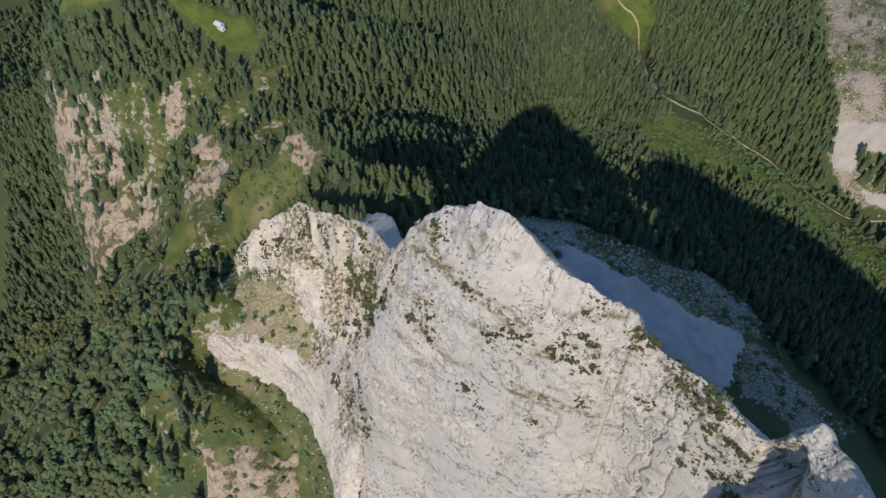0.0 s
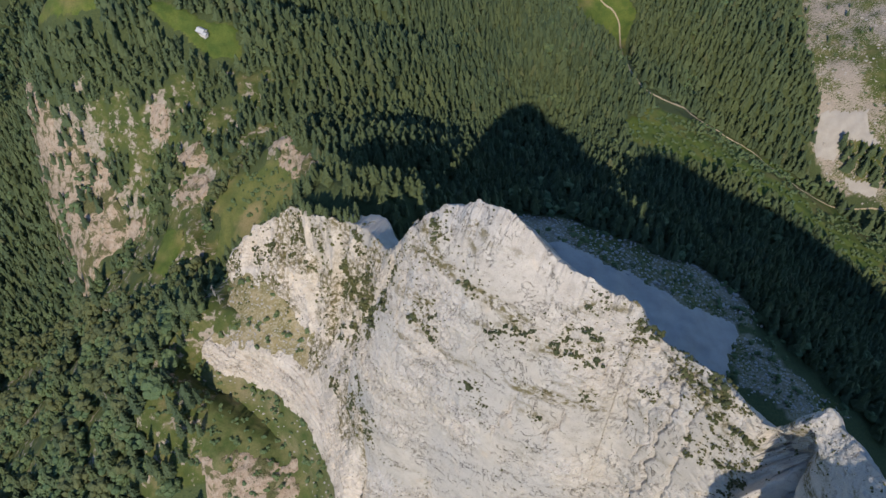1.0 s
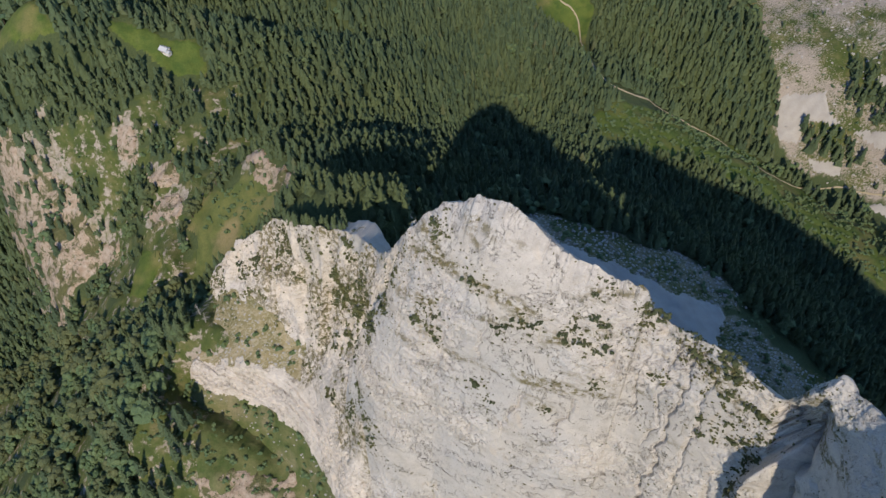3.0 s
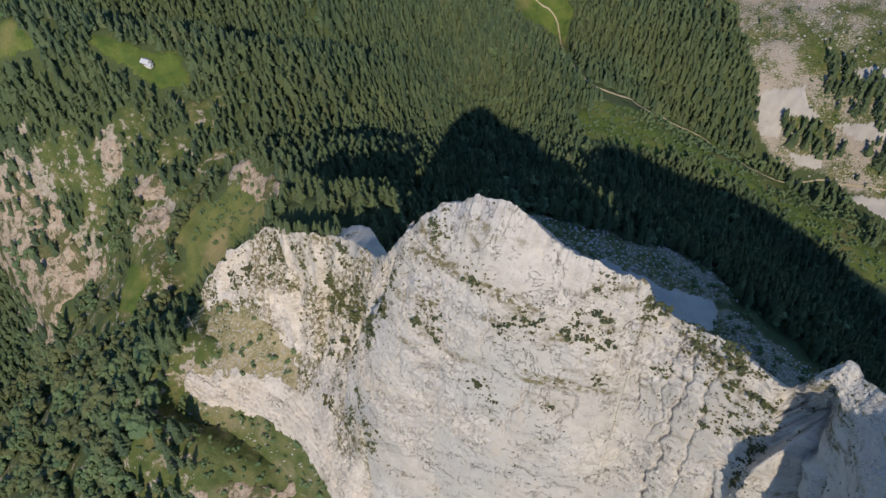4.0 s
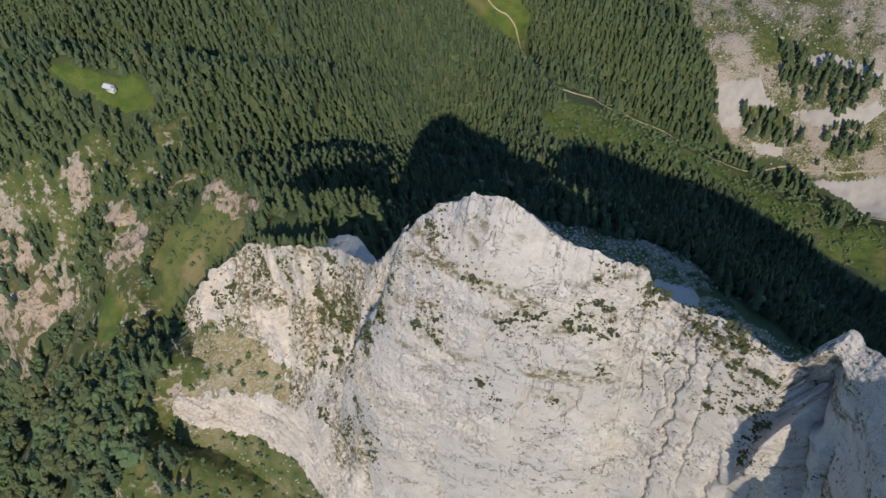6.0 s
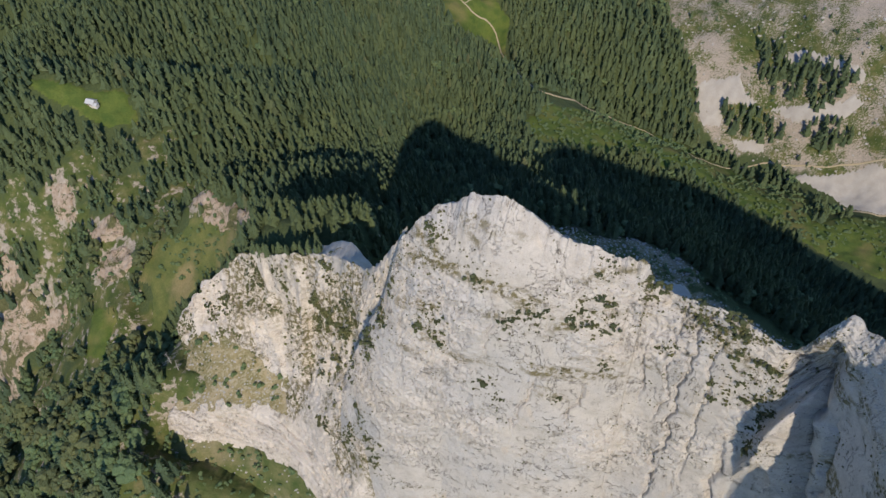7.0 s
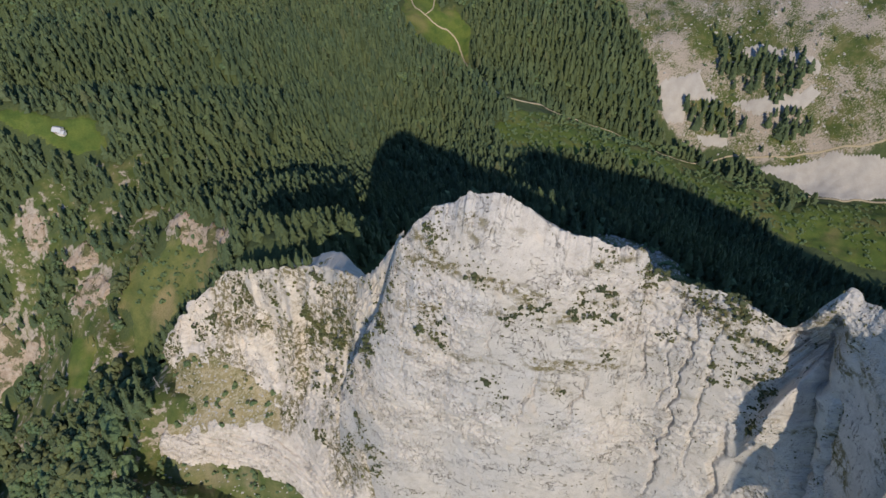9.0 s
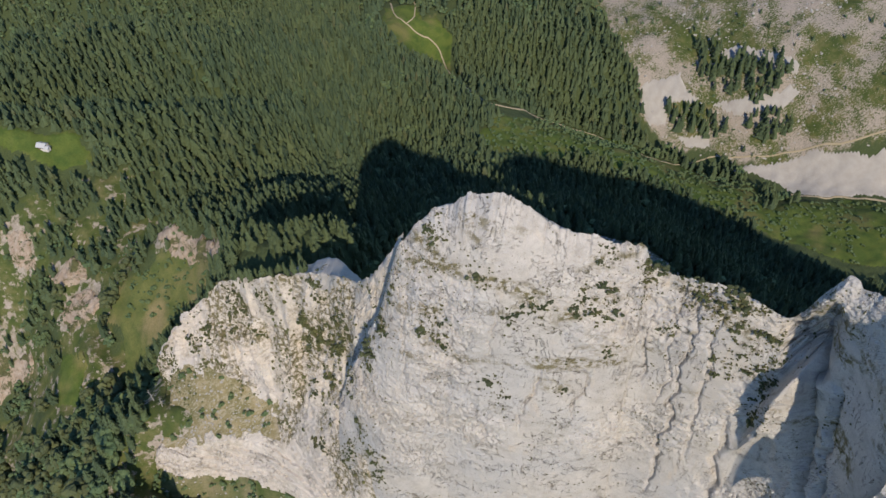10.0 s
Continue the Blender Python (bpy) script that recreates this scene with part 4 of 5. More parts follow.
# ---- where trees stand ----
rng = np.random.default_rng(7)
PLOT = [(-335, 230), (-200, 175), (-60, 175), (-40, 215), (-75, 320), (-45, 290), (-18, 262), (10, 262), (25, 300), (60, 335), (205, 262), (260, 190), (420, 200), (640, 330), (720, 560), (640, 760), (420, 1000), (250, 1300), (-420, 1300), (-620, 1000), (-450, 640), (-440, 400)]


def scatter(ring, gap, seed):
    """Jittered points about gap metres apart within a ring."""
    r = np.array(ring, float)
    local = np.random.default_rng(seed)
    x, y = np.meshgrid(np.arange(r[:, 0].min(), r[:, 0].max(), gap), np.arange(r[:, 1].min(), r[:, 1].max(), gap * 0.87))
    x = x + (np.arange(x.shape[0]) % 2)[:, None] * gap / 2
    x, y = (x + local.uniform(-0.6, 0.6, x.shape) * gap).ravel(), (y + local.uniform(-0.6, 0.6, y.shape) * gap).ravel()
    keep = inside(x, y, ring)
    return x[keep], y[keep]


def free_of_wood(x, y):
    """Ground where the forest does not grow."""
    bare = np.zeros(x.shape, bool)
    for ring in (BACK_SCREE, HOUSE_MEADOW, WEST_MEADOW, TRACK_MEADOW, HILLSIDE, VALLEY_MEADOW, WEST_PASTURE, STRIP_GRASS, BOWL, LEDGE_ROCK, LOWER_BOWL, BROWN_CLIFF, TOWER_FOOT, BOULDER_FIELD, LOWER_BOULDERS):
        bare |= ragged(x, y, ring, 5) | inside(x, y + 9, ring)
    bare |= inside(x, y, TERRACE_PLAN)
    for ring in (VALLEY_SCREE, FAR_SCREE, SCREE_STRIP_A, SCREE_STRIP_B, SCREE_STRIP_C, VALLEY_MEADOW):
        for k in (0, 8, 16, 24):
            bare |= inside(x + 0.5 * k * (x > 200), y + k, ring)
    return bare


tx, ty = scatter(PLOT, 6.0, 11)
keep = ~free_of_wood(tx, ty) & (np.hypot(tx - 60, ty - 200) > 60)
far_gone = ty > 800
keep &= ~(far_gone & (rng.uniform(0, 1, tx.shape) < 0.52))
in_rocks = np.zeros(tx.shape, bool)
for ring in WEST_ROCKS:
    in_rocks |= ragged(tx, ty, ring, 6) | inside(tx, ty + 7, ring)
keep &= ~(in_rocks & (rng.uniform(0, 1, tx.shape) < 0.72))
open_west = (tx < -80) & (tx > -260) & (ty > 380) & (ty < 545)
keep &= ~(open_west & (fbm(tx / 24, ty / 24, seed=91) > -0.05))
rim_west = (tx < -95) & (ty < 330) & (tx > -160)
keep &= ~(rim_west & (fbm(tx / 15, ty / 15, seed=95) > -0.1))
bush = ragged(tx, ty, VALLEY_GREEN, 8)
keep &= ~(bush & (rng.uniform(0, 1, tx.shape) < 0.35))
keep &= ~((tx > -88) & (tx < -34) & (ty < 300))
keep &= (along(tx, ty, TRACK_LINE)[0] > 5.0) & (along(tx, ty + 9, TRACK_LINE)[0] > 7.0) & (along(tx, ty + 17, TRACK_LINE)[0] > 6.0)
tx, ty, bush, open_west = tx[keep], ty[keep], bush[keep], open_west[keep]
keep = ~((tx < -140) & (ty < 480) & ((fbm(tx / 30, ty / 30, seed=93) > 0.16) | (rng.uniform(0, 1, tx.shape) < 0.3)))
tx, ty, bush, open_west = tx[keep], ty[keep], bush[keep], open_west[keep]
leafy_zone = ((tx < -150) & (ty < 520)) * 0.3 + ((tx < -95) & (ty < 400)) * 0.2 + 0.035 + 0.5 * ((fbm(tx / 45, ty / 45, seed=97) > 0.42) & (tx > 60)) + 0.3 * ((ty > 800) & (tx < 60))
leafy = (rng.uniform(0, 1, tx.shape) < leafy_zone) | bush
tall = 12 + 8 * rng.uniform(0, 1, tx.shape) + 2.5 * fbm(tx / 50, ty / 50, seed=99)
tall = np.where(leafy, 0.62 * tall, tall) * np.where(bush, 0.5, 1.0) * np.where(open_west, 0.75, 1.0) * np.where((tx < -95) & (ty < 480), 1.2, 1.0) * np.where((tx > -60) & (tx < 40) & (ty < 320), 0.75, 1.0)
girth = np.where(leafy, rng.uniform(0.9, 1.3, tx.shape), rng.uniform(0.85, 1.25, tx.shape))
SPOTS = np.stack([tx, ty, height(tx, ty) - 0.3, tall, girth], 1)
hero = inside(tx, ty, [(-175, 200), (-40, 200), (-60, 350), (75, 350), (75, 385), (-60, 400), (-145, 390)])
spruces_near = [conifer(9, 10, rng) for _ in range(6)]
spruces_mid = [conifer(5, 7, rng, 0.245) for _ in range(7)]
spruces_west = [conifer(9, 11, rng, 0.225) for _ in range(6)]
spruces_far = [conifer(3, 5, rng, 0.265, False) for _ in range(7)]
pines = [clump_crown(18, rng, 0.3, (0.09, 0.16)) for _ in range(6)]
big_beeches = [clump_crown(18, rng, 0.42, (0.1, 0.19)) for _ in range(6)]
beeches = [clump_crown(4, rng) for _ in range(8)]
middle = ~hero & (ty < 560)
west = middle & (tx < -120) & (ty < 470)
piny = west & ~leafy & (rng.uniform(0, 1, tx.shape) < 0.4)
wood_of("west_pine_wood", SPOTS[piny], pines, PINE_WOOD, rng, "olive green pines with ragged rounded crowns on the western slope")
wood_of("west_broadleaf_wood", SPOTS[west & leafy], big_beeches, LEAF_FAR, rng, "light green broadleaf trees on the steep western slope")
wood_of("west_spruce_wood", SPOTS[west & ~leafy & ~piny], spruces_west, SPRUCE_FAR, rng, "tall blue green spruces on the steep western slope")
wood_of("spruce_wood", SPOTS[middle & ~west & ~leafy], spruces_mid, SPRUCE_FAR, rng, "dense dark green spruce wood on the mountainside")
wood_of("far_spruce_wood", SPOTS[~hero & ~middle & ~leafy], spruces_far, SPRUCE_FAR, rng, "distant spruce forest with olive and blue green crowns")
wood_of("broadleaf_wood", SPOTS[~hero & ~west & leafy], beeches, LEAF_FAR, rng, "light green broadleaf trees and bushes among the spruces")


# ---- single trees near the towers ----
def tree_kind(name, made, leaf, label, group):
    cv, cf, tv, tf = made
    root = new(name)
    tagged(root, label, "tree", group)
    part("crown", mesh_of("crown", cv, cf, [leaf]), leaf, root)
    tv = tv.copy()
    tv[:, :2] *= 1.3
    part("trunk", mesh_of("trunk", tv, tf, [BARK]), BARK, root)
    return root


firs = [tree_kind("spruce_tree", made, SPRUCE_NEAR, "dark green spruce with drooping whorled branches on the slope", "spruces round the rock towers") for made in spruces_near]
leaves = [tree_kind("broadleaf_tree", clump_crown(11, rng), LEAF_NEAR, "light green broadleaf tree with a rounded clumpy crown", "broadleaf trees round the rock towers") for _ in range(3)]
used = set()
order = np.nonzero(hero)[0]
singles = order[np.argsort(SPOTS[order, 1])][:330]
for k in singles:
    x, y, z, h, g = SPOTS[k]
    kinds = leaves if leafy[k] else firs
    which = int(rng.integers(0, len(kinds)))
    m = pose(x, y, z, rng.uniform(-2, 2), rng.uniform(-2, 2), rng.uniform(0, 360))
    size = Matrix.Diagonal((h * g, h * g, h, 1))
    ob = kinds[which]
    if (id(kinds), which) in used:
        ob = copy_thing(ob, m)
    used.add((id(kinds), which))
    ob.matrix_basis = m @ size
rest = order[np.argsort(SPOTS[order, 1])][330:]
if len(rest):
    wood_of("saddle_wood", SPOTS[rest], spruces_near, SPRUCE_FAR, rng, "tall dark spruces beside the saddle")


# ---- groves and lone trees on the stony hillside ----
gxs, gys = [], []
for k, ring in enumerate(GROVES):
    x, y = scatter(ring, 7.0, 31 + k)
    gxs.append(x)
    gys.append(y)
lone_x, lone_y = scatter(HILLSIDE, 26, 37)
some = fbm(lone_x / 60, lone_y / 60, seed=38) > -0.05
gxs.append(lone_x[some])
gys.append(lone_y[some])
gxs, gys = np.concatenate(gxs), np.concatenate(gys)
clear = ~(inside(gxs, gys, FAR_SCREE) | inside(gxs, gys, VALLEY_SCREE))
gxs, gys = gxs[clear], gys[clear]
size = np.where(np.arange(len(gxs)) < len(gxs) - some.sum(), 18.0, 9.0) * rng.uniform(0.6, 1.25, len(gxs))
wood_of("hillside_grove", np.stack([gxs, gys, height(gxs, gys) - 0.3, size, rng.uniform(0.85, 1.2, len(gxs))], 1), spruces_mid, SPRUCE_FAR, rng, "dark spruce groves on the stony hillside")
bx, by = scatter(HILLSIDE, 13, 41)
bx2, by2 = scatter(VALLEY_MEADOW, 6, 43)
bx3, by3 = scatter(WEST_PASTURE, 7, 45)
bx4, by4 = scatter([(60, 335), (210, 275), (250, 200), (150, 190), (70, 300)], 8, 47)
bx5, by5 = scatter([(-150, 340), (-60, 300), (-60, 215), (-90, 180), (-175, 200)], 6, 49)
bx6, by6 = scatter([(-265, 545), (-80, 500), (-70, 390), (-220, 385)], 8, 50)
bx, by = np.concatenate([bx, bx3, bx4, bx5, bx6]), np.concatenate([by, by3, by4, by5, by6])
keep = (fbm(bx / 25, by / 25, seed=48) > 0.08) & ~inside(bx, by, TERRACE_PLAN) & ~inside(bx, by, BACK_SCREE) & ~inside(bx, by, VALLEY_SCREE) & ~inside(bx, by, FAR_SCREE)
thick = fbm(bx2 / 20, by2 / 20, seed=46) > -0.12
bx, by = np.concatenate([bx[keep], bx2[thick]]), np.concatenate([by[keep], by2[thick]])
bz = height(bx, by) - 0.8
for spots, many in ((hollow_spots, 70), (bowl_spots, 26)):
    pick = rng.integers(0, len(spots[0]), many)
    bx, by, bz = (np.concatenate([a, b[pick]]) for a, b in zip((bx, by, bz), spots))
wood_of("bushes", np.stack([bx, by, bz, rng.uniform(2.0, 5.0, len(bx)), rng.uniform(1.0, 1.6, len(bx))], 1), beeches, LEAF_FAR, rng, "low green bushes on grass and stones")


pick = rng.integers(0, len(lee_spots[0]), 150)
sax, say, saz = (a[pick] for a in lee_spots)
wood_of("saddle_pines", np.stack([sax, say, saz - 0.5, rng.uniform(5, 11, len(sax)), rng.uniform(1.0, 1.5, len(sax))], 1), spruces_near, SPRUCE_FAR, rng, "low dark pines crowding the saddle behind the buttress")


# ---- shrubs that cling to the cliffs ----
def shrub_kind(k):
    cv, cf, tv, tf = clump_crown(15 + k % 3, rng, 0.55, (0.1, 0.2))
    root = new("dwarf_pine")
    tagged(root, "olive green dwarf pine clinging to the limestone cliff", "shrub", "dwarf pines on the cliffs")
    part("foliage", mesh_of("foliage", cv - np.array([0, 0, 0.15]), cf, [PINE]), PINE, root)
    part("stem", mesh_of("stem", tv * np.array([1.5, 1.5, 1.0]), tf, [BARK]), BARK, root)
    return root


# x, y, z, spread in metres, how many
PEAK_SHRUBS = [(45, 130, 580, 6, 15), (25, 140, 575, 5, 8), (15, 143, 534, 5, 7), (35, 130, 537, 2, 2), (50, 124, 559, 3, 4), (78, 108, 582, 7, 22), (87, 97, 570, 6, 16), (88, 92, 543, 4, 8), (90, 92, 557, 4, 8), (82, 103, 560, 5, 8), (64, 129, 590, 4, 8), (73, 119, 589, 3, 5),
               (84, 103, 588, 4, 7), (50, 135, 599, 3, 4), (6, 166, 597, 4, 7), (0, 158, 563, 5, 10), (2, 156, 553, 3, 4), (-10, 172, 569, 3, 4), (68, 119, 568, 3, 4), (30, 137, 581, 4, 4), (14, 150, 591, 4, 4)]
WEST_SHRUBS = [(-38, 242, 488, 4, 6), (-36, 231, 486, 5, 9), (-30, 212, 495, 5, 9), (-46, 225, 460, 4, 5), (-55, 277, 469, 4, 5), (-66, 284, 454, 4, 6), (-80, 292, 443, 5, 8), (-89, 297, 432, 4, 7), (-54, 262, 465, 3, 3), (-50, 207, 430, 6, 6),
               (-60, 293, 473, 4, 5), (-10, 272, 474, 9, 12), (-30, 285, 470, 9, 12), (-20, 255, 486, 8, 8), (-27, 226, 486, 6, 12), (-20, 214, 505, 6, 10), (-33, 218, 470, 5, 8), (-62, 283, 470, 6, 8), (-46, 262, 488, 5, 6), (-24, 238, 510, 5, 8), (-40, 236, 478, 5, 6)]
GULLY_SHRUBS = [(-36, 192, 439, 6, 7), (-33, 186, 455, 5, 6), (-30, 180, 480, 5, 6), (-24, 172, 455, 5, 5), (-15, 176, 548, 5, 7), (-22, 178, 533, 5, 8), (-27, 170, 467, 5, 7), (-28, 190, 500, 5, 6)]
shrubs = [shrub_kind(k) for k in range(5)]
fresh = set(range(5))
for shape, clusters in ((peak_shape, PEAK_SHRUBS), (buttress_shape, WEST_SHRUBS), (peak_shape, GULLY_SHRUBS)):
    sx, sy, sz = (a.ravel() for a in shape[:3])
    for cx, cy, cz, wide, many in clusters:
        d = np.sqrt((sx - cx) ** 2 + (sy - cy) ** 2 + 0.6 * (sz - cz) ** 2)
        near = np.nonzero(d < wide * 1.3)[0]
        if not len(near):
            near = np.argsort(d)[:20]
        for i in rng.choice(near, max(1, int(many * 0.85))):
            h = 1.4 + 2.9 * rng.uniform(0, 1) ** 1.7
            k = int(rng.integers(0, 5))
            m = pose(sx[i], sy[i], sz[i] - 0.25 * h, rng.uniform(-14, 14), rng.uniform(-14, 14), rng.uniform(0, 360))
            ob = shrubs[k] if k in fresh else copy_thing(shrubs[k], m)
            fresh.discard(k)
            ob.matrix_basis = m @ Matrix.Diagonal((h * rng.uniform(0.9, 1.5), h * rng.uniform(0.9, 1.5), h, 1))


scrub = []
for shape, clusters in ((peak_shape, PEAK_SHRUBS), (buttress_shape, WEST_SHRUBS), (peak_shape, GULLY_SHRUBS)):
    sx, sy, sz = (a.ravel() for a in shape[:3])
    for cx, cy, cz, wide, many in clusters:
        d = np.sqrt((sx - cx) ** 2 + (sy - cy) ** 2 + 0.5 * (sz - cz) ** 2) * (1 + 0.5 * fbm(sx / 4, sy / 4, sz / 4, 2, 85))
        near = np.nonzero(d < wide * 1.15)[0]
        if len(near):
            west = clusters is WEST_SHRUBS
            i = rng.choice(near, many * (7 if west else 5))
            h = 0.6 + (2.0 if west else 1.1) * rng.uniform(0, 1, len(i)) ** 2
            scrub.append(np.stack([sx[i], sy[i], sz[i] - 0.4 * h, h, rng.uniform(1.0, 1.8, len(i))], 1))
wood_of("pine_scrub", np.concatenate(scrub), [clump_crown(3, rng, 0.5) for _ in range(4)], PINE_FAR, rng, "low olive pine scrub on the cliff ledges")


def tufts(name, shape, many, seed, label, big=2.2, reach=60.0):
    """Small tufts in holes and on ledges, more of them on broken rock."""
    local = np.random.default_rng(seed)
    first = shape[3]
    sx, sy, sz = (a[first:].ravel() for a in shape[:3])
    i = local.integers(0, len(sx), many * 5)
    high = np.clip(1 - (shape[2].max(0)[None] - shape[2])[first:].ravel()[i] / reach, 0, 1)
    i = i[fbm(sx[i] / 14, sy[i] / 14, sz[i] / 7, 3, seed) + 0.2 * local.uniform(-1, 1, len(i)) + 0.32 * high > 0.3][:many]
    ball = [clump_crown(1, local) for _ in range(6)]
    ball = [(v - v.mean(0), f, t, g) for v, f, t, g in ball]
    size = 0.5 + big * local.uniform(0, 1, len(i)) ** 3
    verts, faces, base = [], [], 0
    pick = local.integers(0, 6, len(i))
    for k, (v, f, _, _) in enumerate(ball):
        j = i[pick == k]
        s = size[pick == k][:, None, None]
        verts.append((v[None] * s + np.stack([sx[j], sy[j], sz[j]], 1)[:, None]).reshape(-1, 3))
        faces.append((f[None] + base + (np.arange(len(j)) * len(v))[:, None, None]).reshape(-1, 3))
        base += len(j) * len(v)
    return tagged(new(name, mesh_of(name, np.concatenate(verts), np.concatenate(faces), [PINE_FAR])), label, "tufts", kind="stuff")


tufts("cliff_tufts", peak_shape, 4200, 81, "small dark tufts of grass and pine on the summit wall", 1.7)
tufts("buttress_tufts", buttress_shape, 1900, 83, "small dark tufts in the cracks of the buttress", 4.5)


# ---- boulders ----
def stone_shape(local, detail=2):
    bm = bmesh.new()
    bmesh.ops.create_icosphere(bm, subdivisions=detail, radius=0.5)
    off = Vector(local.uniform(0, 50, 3))
    for v in bm.verts:
        v.co *= 0.8 + 0.55 * noise.noise(v.co * 1.6 + off) + 0.25 * noise.noise(v.co * 4 + off)
        v.co.z *= 0.75
    data = bpy.data.meshes.new("boulder")
    bm.to_mesh(data)
    bm.free()
    data.materials.append(STONE)
    return data


stone_data = [stone_shape(rng) for _ in range(6)]
px, py = scatter(BOULDER_FIELD, 3.4, 51)
order = rng.permutation(len(px))
for i in order[:190]:
    ob = new("boulder", stone_data[int(rng.integers(0, 6))])
    s = rng.uniform(1.0, 2.6)
    ob.matrix_world = pose(px[i], py[i], float(height(px[i], py[i])) + 0.1 * s, rng.uniform(-20, 20), rng.uniform(-20, 20), rng.uniform(0, 360)) @ Matrix.Diagonal((s * rng.uniform(0.9, 1.5), s, s, 1))
    tagged(ob, "pale grey limestone boulder lying in rough grass", "boulder", "boulders behind the summit")


def rubble(name, spots, label):
    """Many small stones in one mesh: x, y, z and size."""
    kinds = []
    for _ in range(5):
        d = stone_shape(rng, 1)
        v = np.array([p.co[:] for p in d.vertices])
        kinds.append((v, np.array([p.vertices[:] for p in d.polygons])))
    pick = rng.integers(0, 5, len(spots))
    turn = rng.uniform(0, 6.28, len(spots))
    verts, faces, base = [], [], 0
    for k, (v, f) in enumerate(kinds):
        j = pick == k
        s, c, n = spots[j], np.cos(turn[j])[:, None], np.sin(turn[j])[:, None]
        size = s[:, 3:4]
        verts.append(np.stack([(v[:, 0] * c - v[:, 1] * n) * size * 1.3 + s[:, 0:1], (v[:, 0] * n + v[:, 1] * c) * size + s[:, 1:2], v[:, 2] * size + s[:, 2:3]], -1).reshape(-1, 3))
        faces.append((f[None] + base + (np.arange(j.sum()) * len(v))[:, None, None]).reshape(-1, 3))
        base += j.sum() * len(v)
    return tagged(new(name, mesh_of(name, np.concatenate(verts), np.concatenate(faces), [STONE])), label, "stones", kind="stuff")


rest = order[190:]
lx, ly = scatter(LOWER_BOULDERS, 3.0, 53)
hx, hy = scatter(HILLSIDE, 6.0, 55)
keep = (fbm(hx / 40, hy / 40, seed=56) > -0.05) & (hx < 640)
hx, hy = hx[keep], hy[keep]
pick = rng.integers(0, len(bowl_spots[0]), 420)
wx, wy, wz = (a[pick] for a in bowl_spots)
pick = rng.integers(0, len(hollow_spots[0]), 200)
wx, wy, wz = (np.concatenate([a, b[pick]]) for a, b in zip((wx, wy, wz), hollow_spots))
sx, sy = np.concatenate([px[rest], lx, hx, wx]), np.concatenate([py[rest], ly, hy, wy])
s = np.concatenate([rng.uniform(0.8, 2.0, len(rest) + len(lx)), 0.8 + 3.0 * rng.uniform(0, 1, len(hx)) ** 2, 0.5 + 1.4 * rng.uniform(0, 1, len(wx)) ** 2])
sz = np.concatenate([height(sx[:-620], sy[:-620]), wz])
rubble("rubble", np.stack([sx, sy, sz + 0.05 * s, s], 1), "pale limestone rubble scattered over grass")


# ---- bleached dead trees ----
def snag(x, y, h):
    root = new("dead_tree")
    root.matrix_world = pose(x, y, float(height(x, y)) - 0.3, rng.uniform(-6, 6), rng.uniform(-6, 6), rng.uniform(0, 360))
    tagged(root, "bleached grey dead spruce with bare branches", "tree", "dead trees")
    bm = bmesh.new()
    bmesh.ops.create_cone(bm, cap_ends=True, segments=7, radius1=0.34, radius2=0.05, depth=h, matrix=Matrix.Translation((0, 0, h / 2)))
    part("trunk", bm, DEADWOOD, root)
    for k in range(14):
        z = h * rng.uniform(0.25, 0.95)
        long = (1.1 - z / h) * h * 0.3 + 0.6
        bm = bmesh.new()
        bmesh.ops.create_cone(bm, cap_ends=True, segments=5, radius1=0.1, radius2=0.02, depth=long, matrix=pose(0, 0, z, 0, 0, 137 * k) @ pose(0, 0, 0, 0, 100, 0) @ Matrix.Translation((0, 0, long / 2)))
        part("branch", bm, DEADWOOD, root)


for x, y, h in ((-190, 330, 15), (-205, 275, 14), (-122, 300, 11), (-118, 292, 9), (-60, 520, 17), (20, 470, 18), (-135, 310, 10)):
    snag(x, y, h)


# ---- the chalet ----
def box(bm, sx, sy, sz, m):
    made = bmesh.ops.create_cube(bm, size=1.0, matrix=m @ Matrix.Diagonal((sx, sy, sz, 1)))
    return made["verts"]


def gable(length, half, rise, thick, over):
    """Two roof slopes with thickness and a ridge along x."""
    bm = bmesh.new()
    for side in (-1, 1):
        run = math.hypot(half + over, rise * (half + over) / half)
        tilt = math.degrees(math.atan2(rise, half))
        m = pose(0, 0, rise, -side * tilt, 0, 0) @ pose(0, side * run / 2, 0)
        made = box(bm, length + 2 * over, run, thick, m)
        bmesh.ops.bevel(bm, geom=list({e for v in made for e in v.link_edges}), offset=0.03, segments=1, affect="EDGES")
    return bm


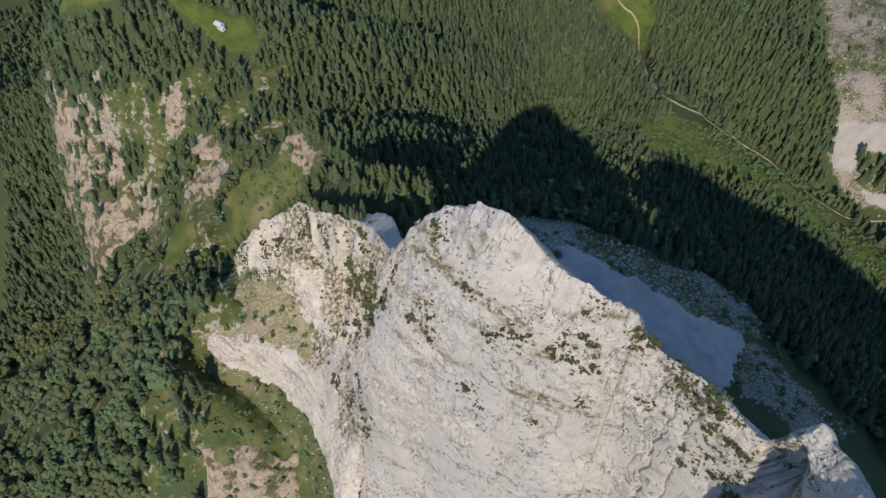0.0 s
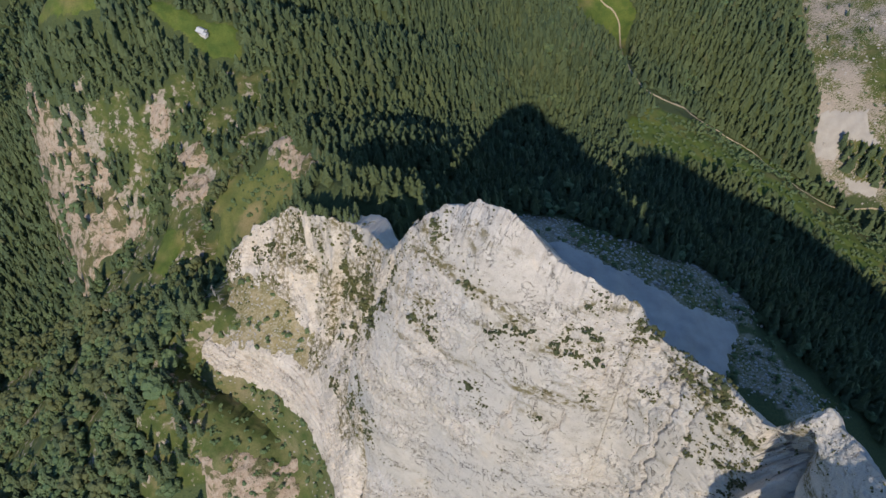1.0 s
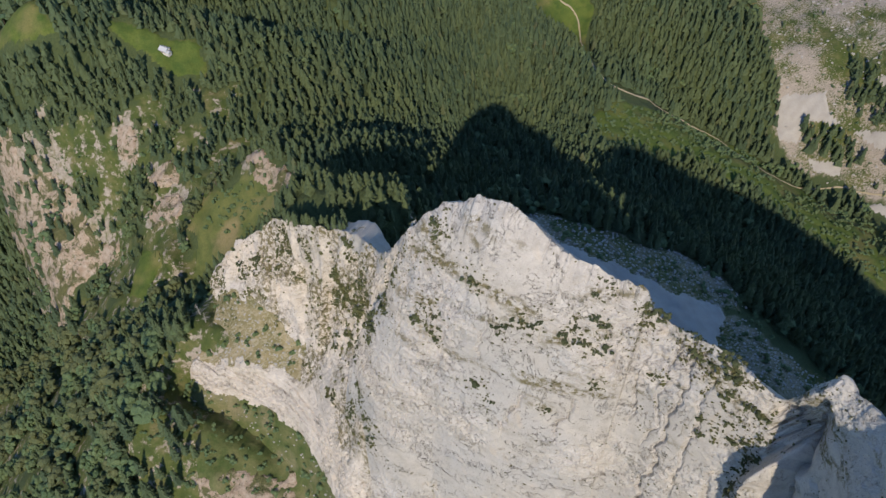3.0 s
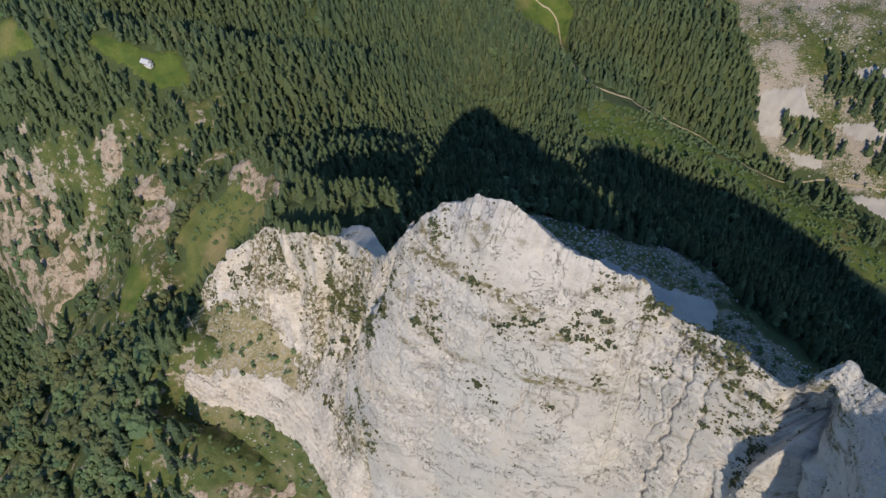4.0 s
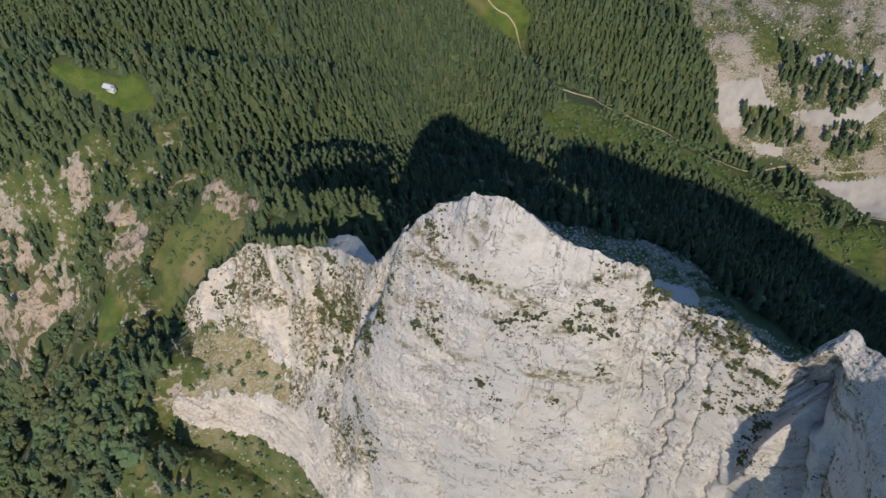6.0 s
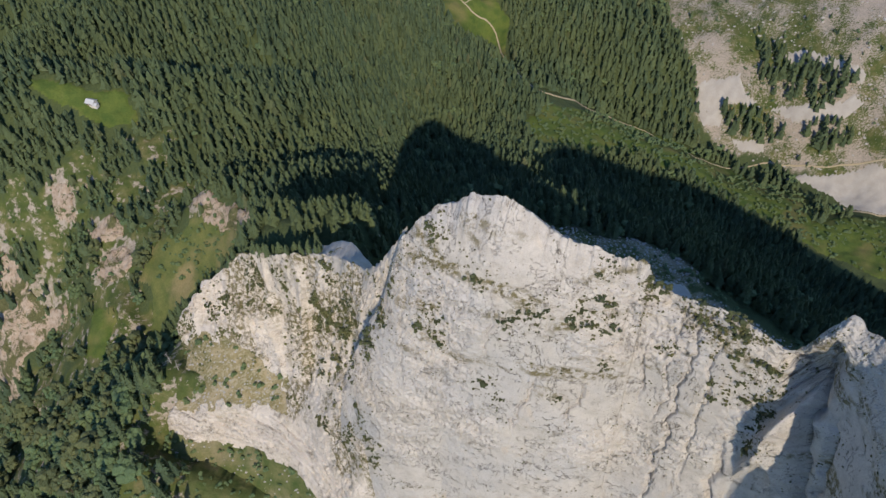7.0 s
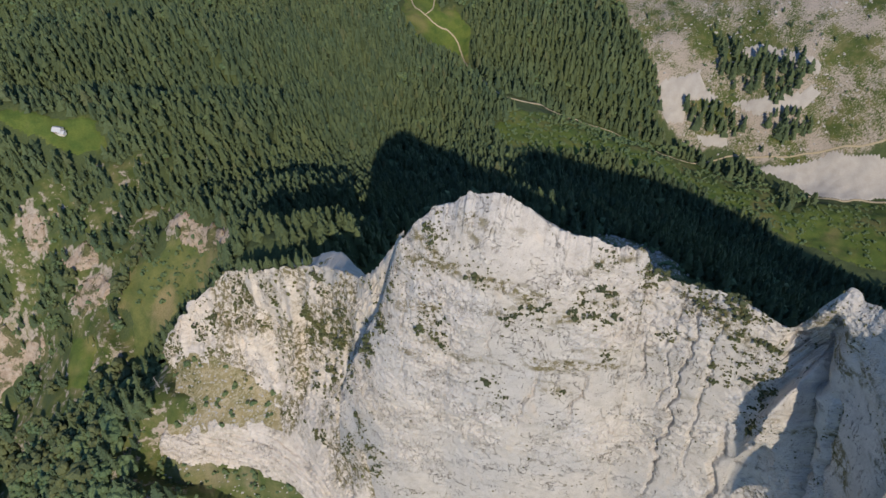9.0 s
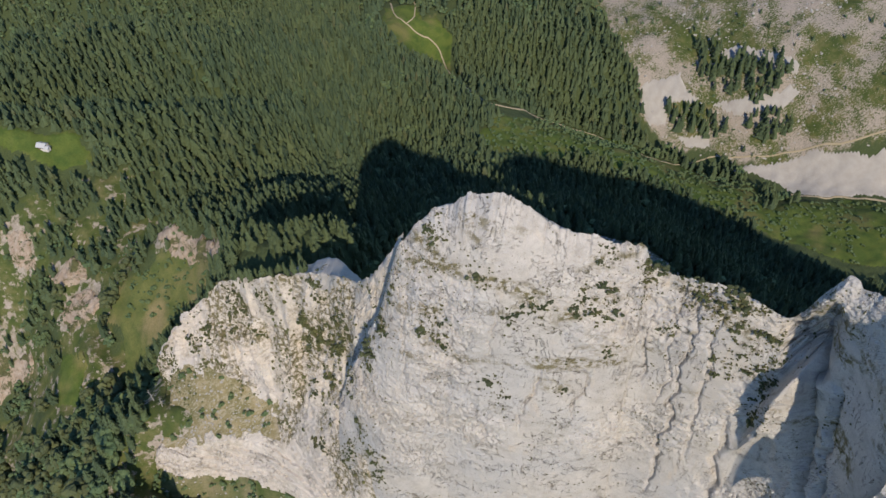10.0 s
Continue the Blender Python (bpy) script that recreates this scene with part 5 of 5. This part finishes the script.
def chalet(x, y, turn):
    WALL = plain("whitewashed_wall", (0.62, 0.58, 0.52), 0.9, 0.12)
    ROOF = plain("pale_sheet_roof", (0.5, 0.5, 0.5), 0.5, 0.08)
    WOOD = plain("weathered_larch", (0.2, 0.14, 0.09), 0.8)
    PANE = plain("dark_pane", (0.03, 0.035, 0.04), 0.15, 0.1)
    root = new("chalet")
    root.matrix_world = pose(x, y, float(height(x, y)) + 0.3, 0, 0, turn)
    tagged(root, "small chalet with a bright pale metal roof in the meadow", "house")
    for name, length, half, high, rise, at in (("main", 8.0, 3.2, 3.6, 2.0, (0, 0)), ("annex", 3.8, 2.0, 2.4, 1.0, (5.4, -1.2))):
        bm = bmesh.new()
        box(bm, length, 2 * half, high + 1.5, pose(at[0], at[1], high / 2 - 0.75))
        for end in (-1, 1):
            v = [bm.verts.new((at[0] + end * (length / 2 - 0.01), at[1] + dy, high + dz)) for dy, dz in ((-half, 0), (half, 0), (0, rise))]
            bm.faces.new(v)
        wall = part("wall", bm, WALL, root, "whitewashed wall")
        roof = part("roof", gable(length, half, rise, 0.22, 0.7), ROOF, root, "bright pale sheet metal roof")
        roof.location = (at[0], at[1], high + 0.1)
        if name == "main":
            bm = bmesh.new()
            box(bm, 0.8, 0.8, 1.8, pose(1.5, 0.9, 0.6))
            box(bm, 1.0, 1.0, 0.15, pose(1.5, 0.9, 1.55))
            part("chimney", bm, WALL, roof)
            for dx in (-2.7, 0.2, 2.7):
                bm = bmesh.new()
                box(bm, 1.0, 0.12, 1.2, pose(dx, -half - 0.03, 1.9))
                window = part("window", bm, PANE, root)
                for s in (-1, 1):
                    bm = bmesh.new()
                    box(bm, 0.45, 0.08, 1.25, pose(dx + s * 0.78, -half - 0.08, 1.9))
                    part("shutter", bm, WOOD, window)
            bm = bmesh.new()
            box(bm, 1.1, 0.12, 2.05, pose(-1.5, -half - 0.04, 1.05))
            part("door", bm, WOOD, root)
    return root


chalet(-159, 575, -38).scale = (0.85, 0.85, 0.85)
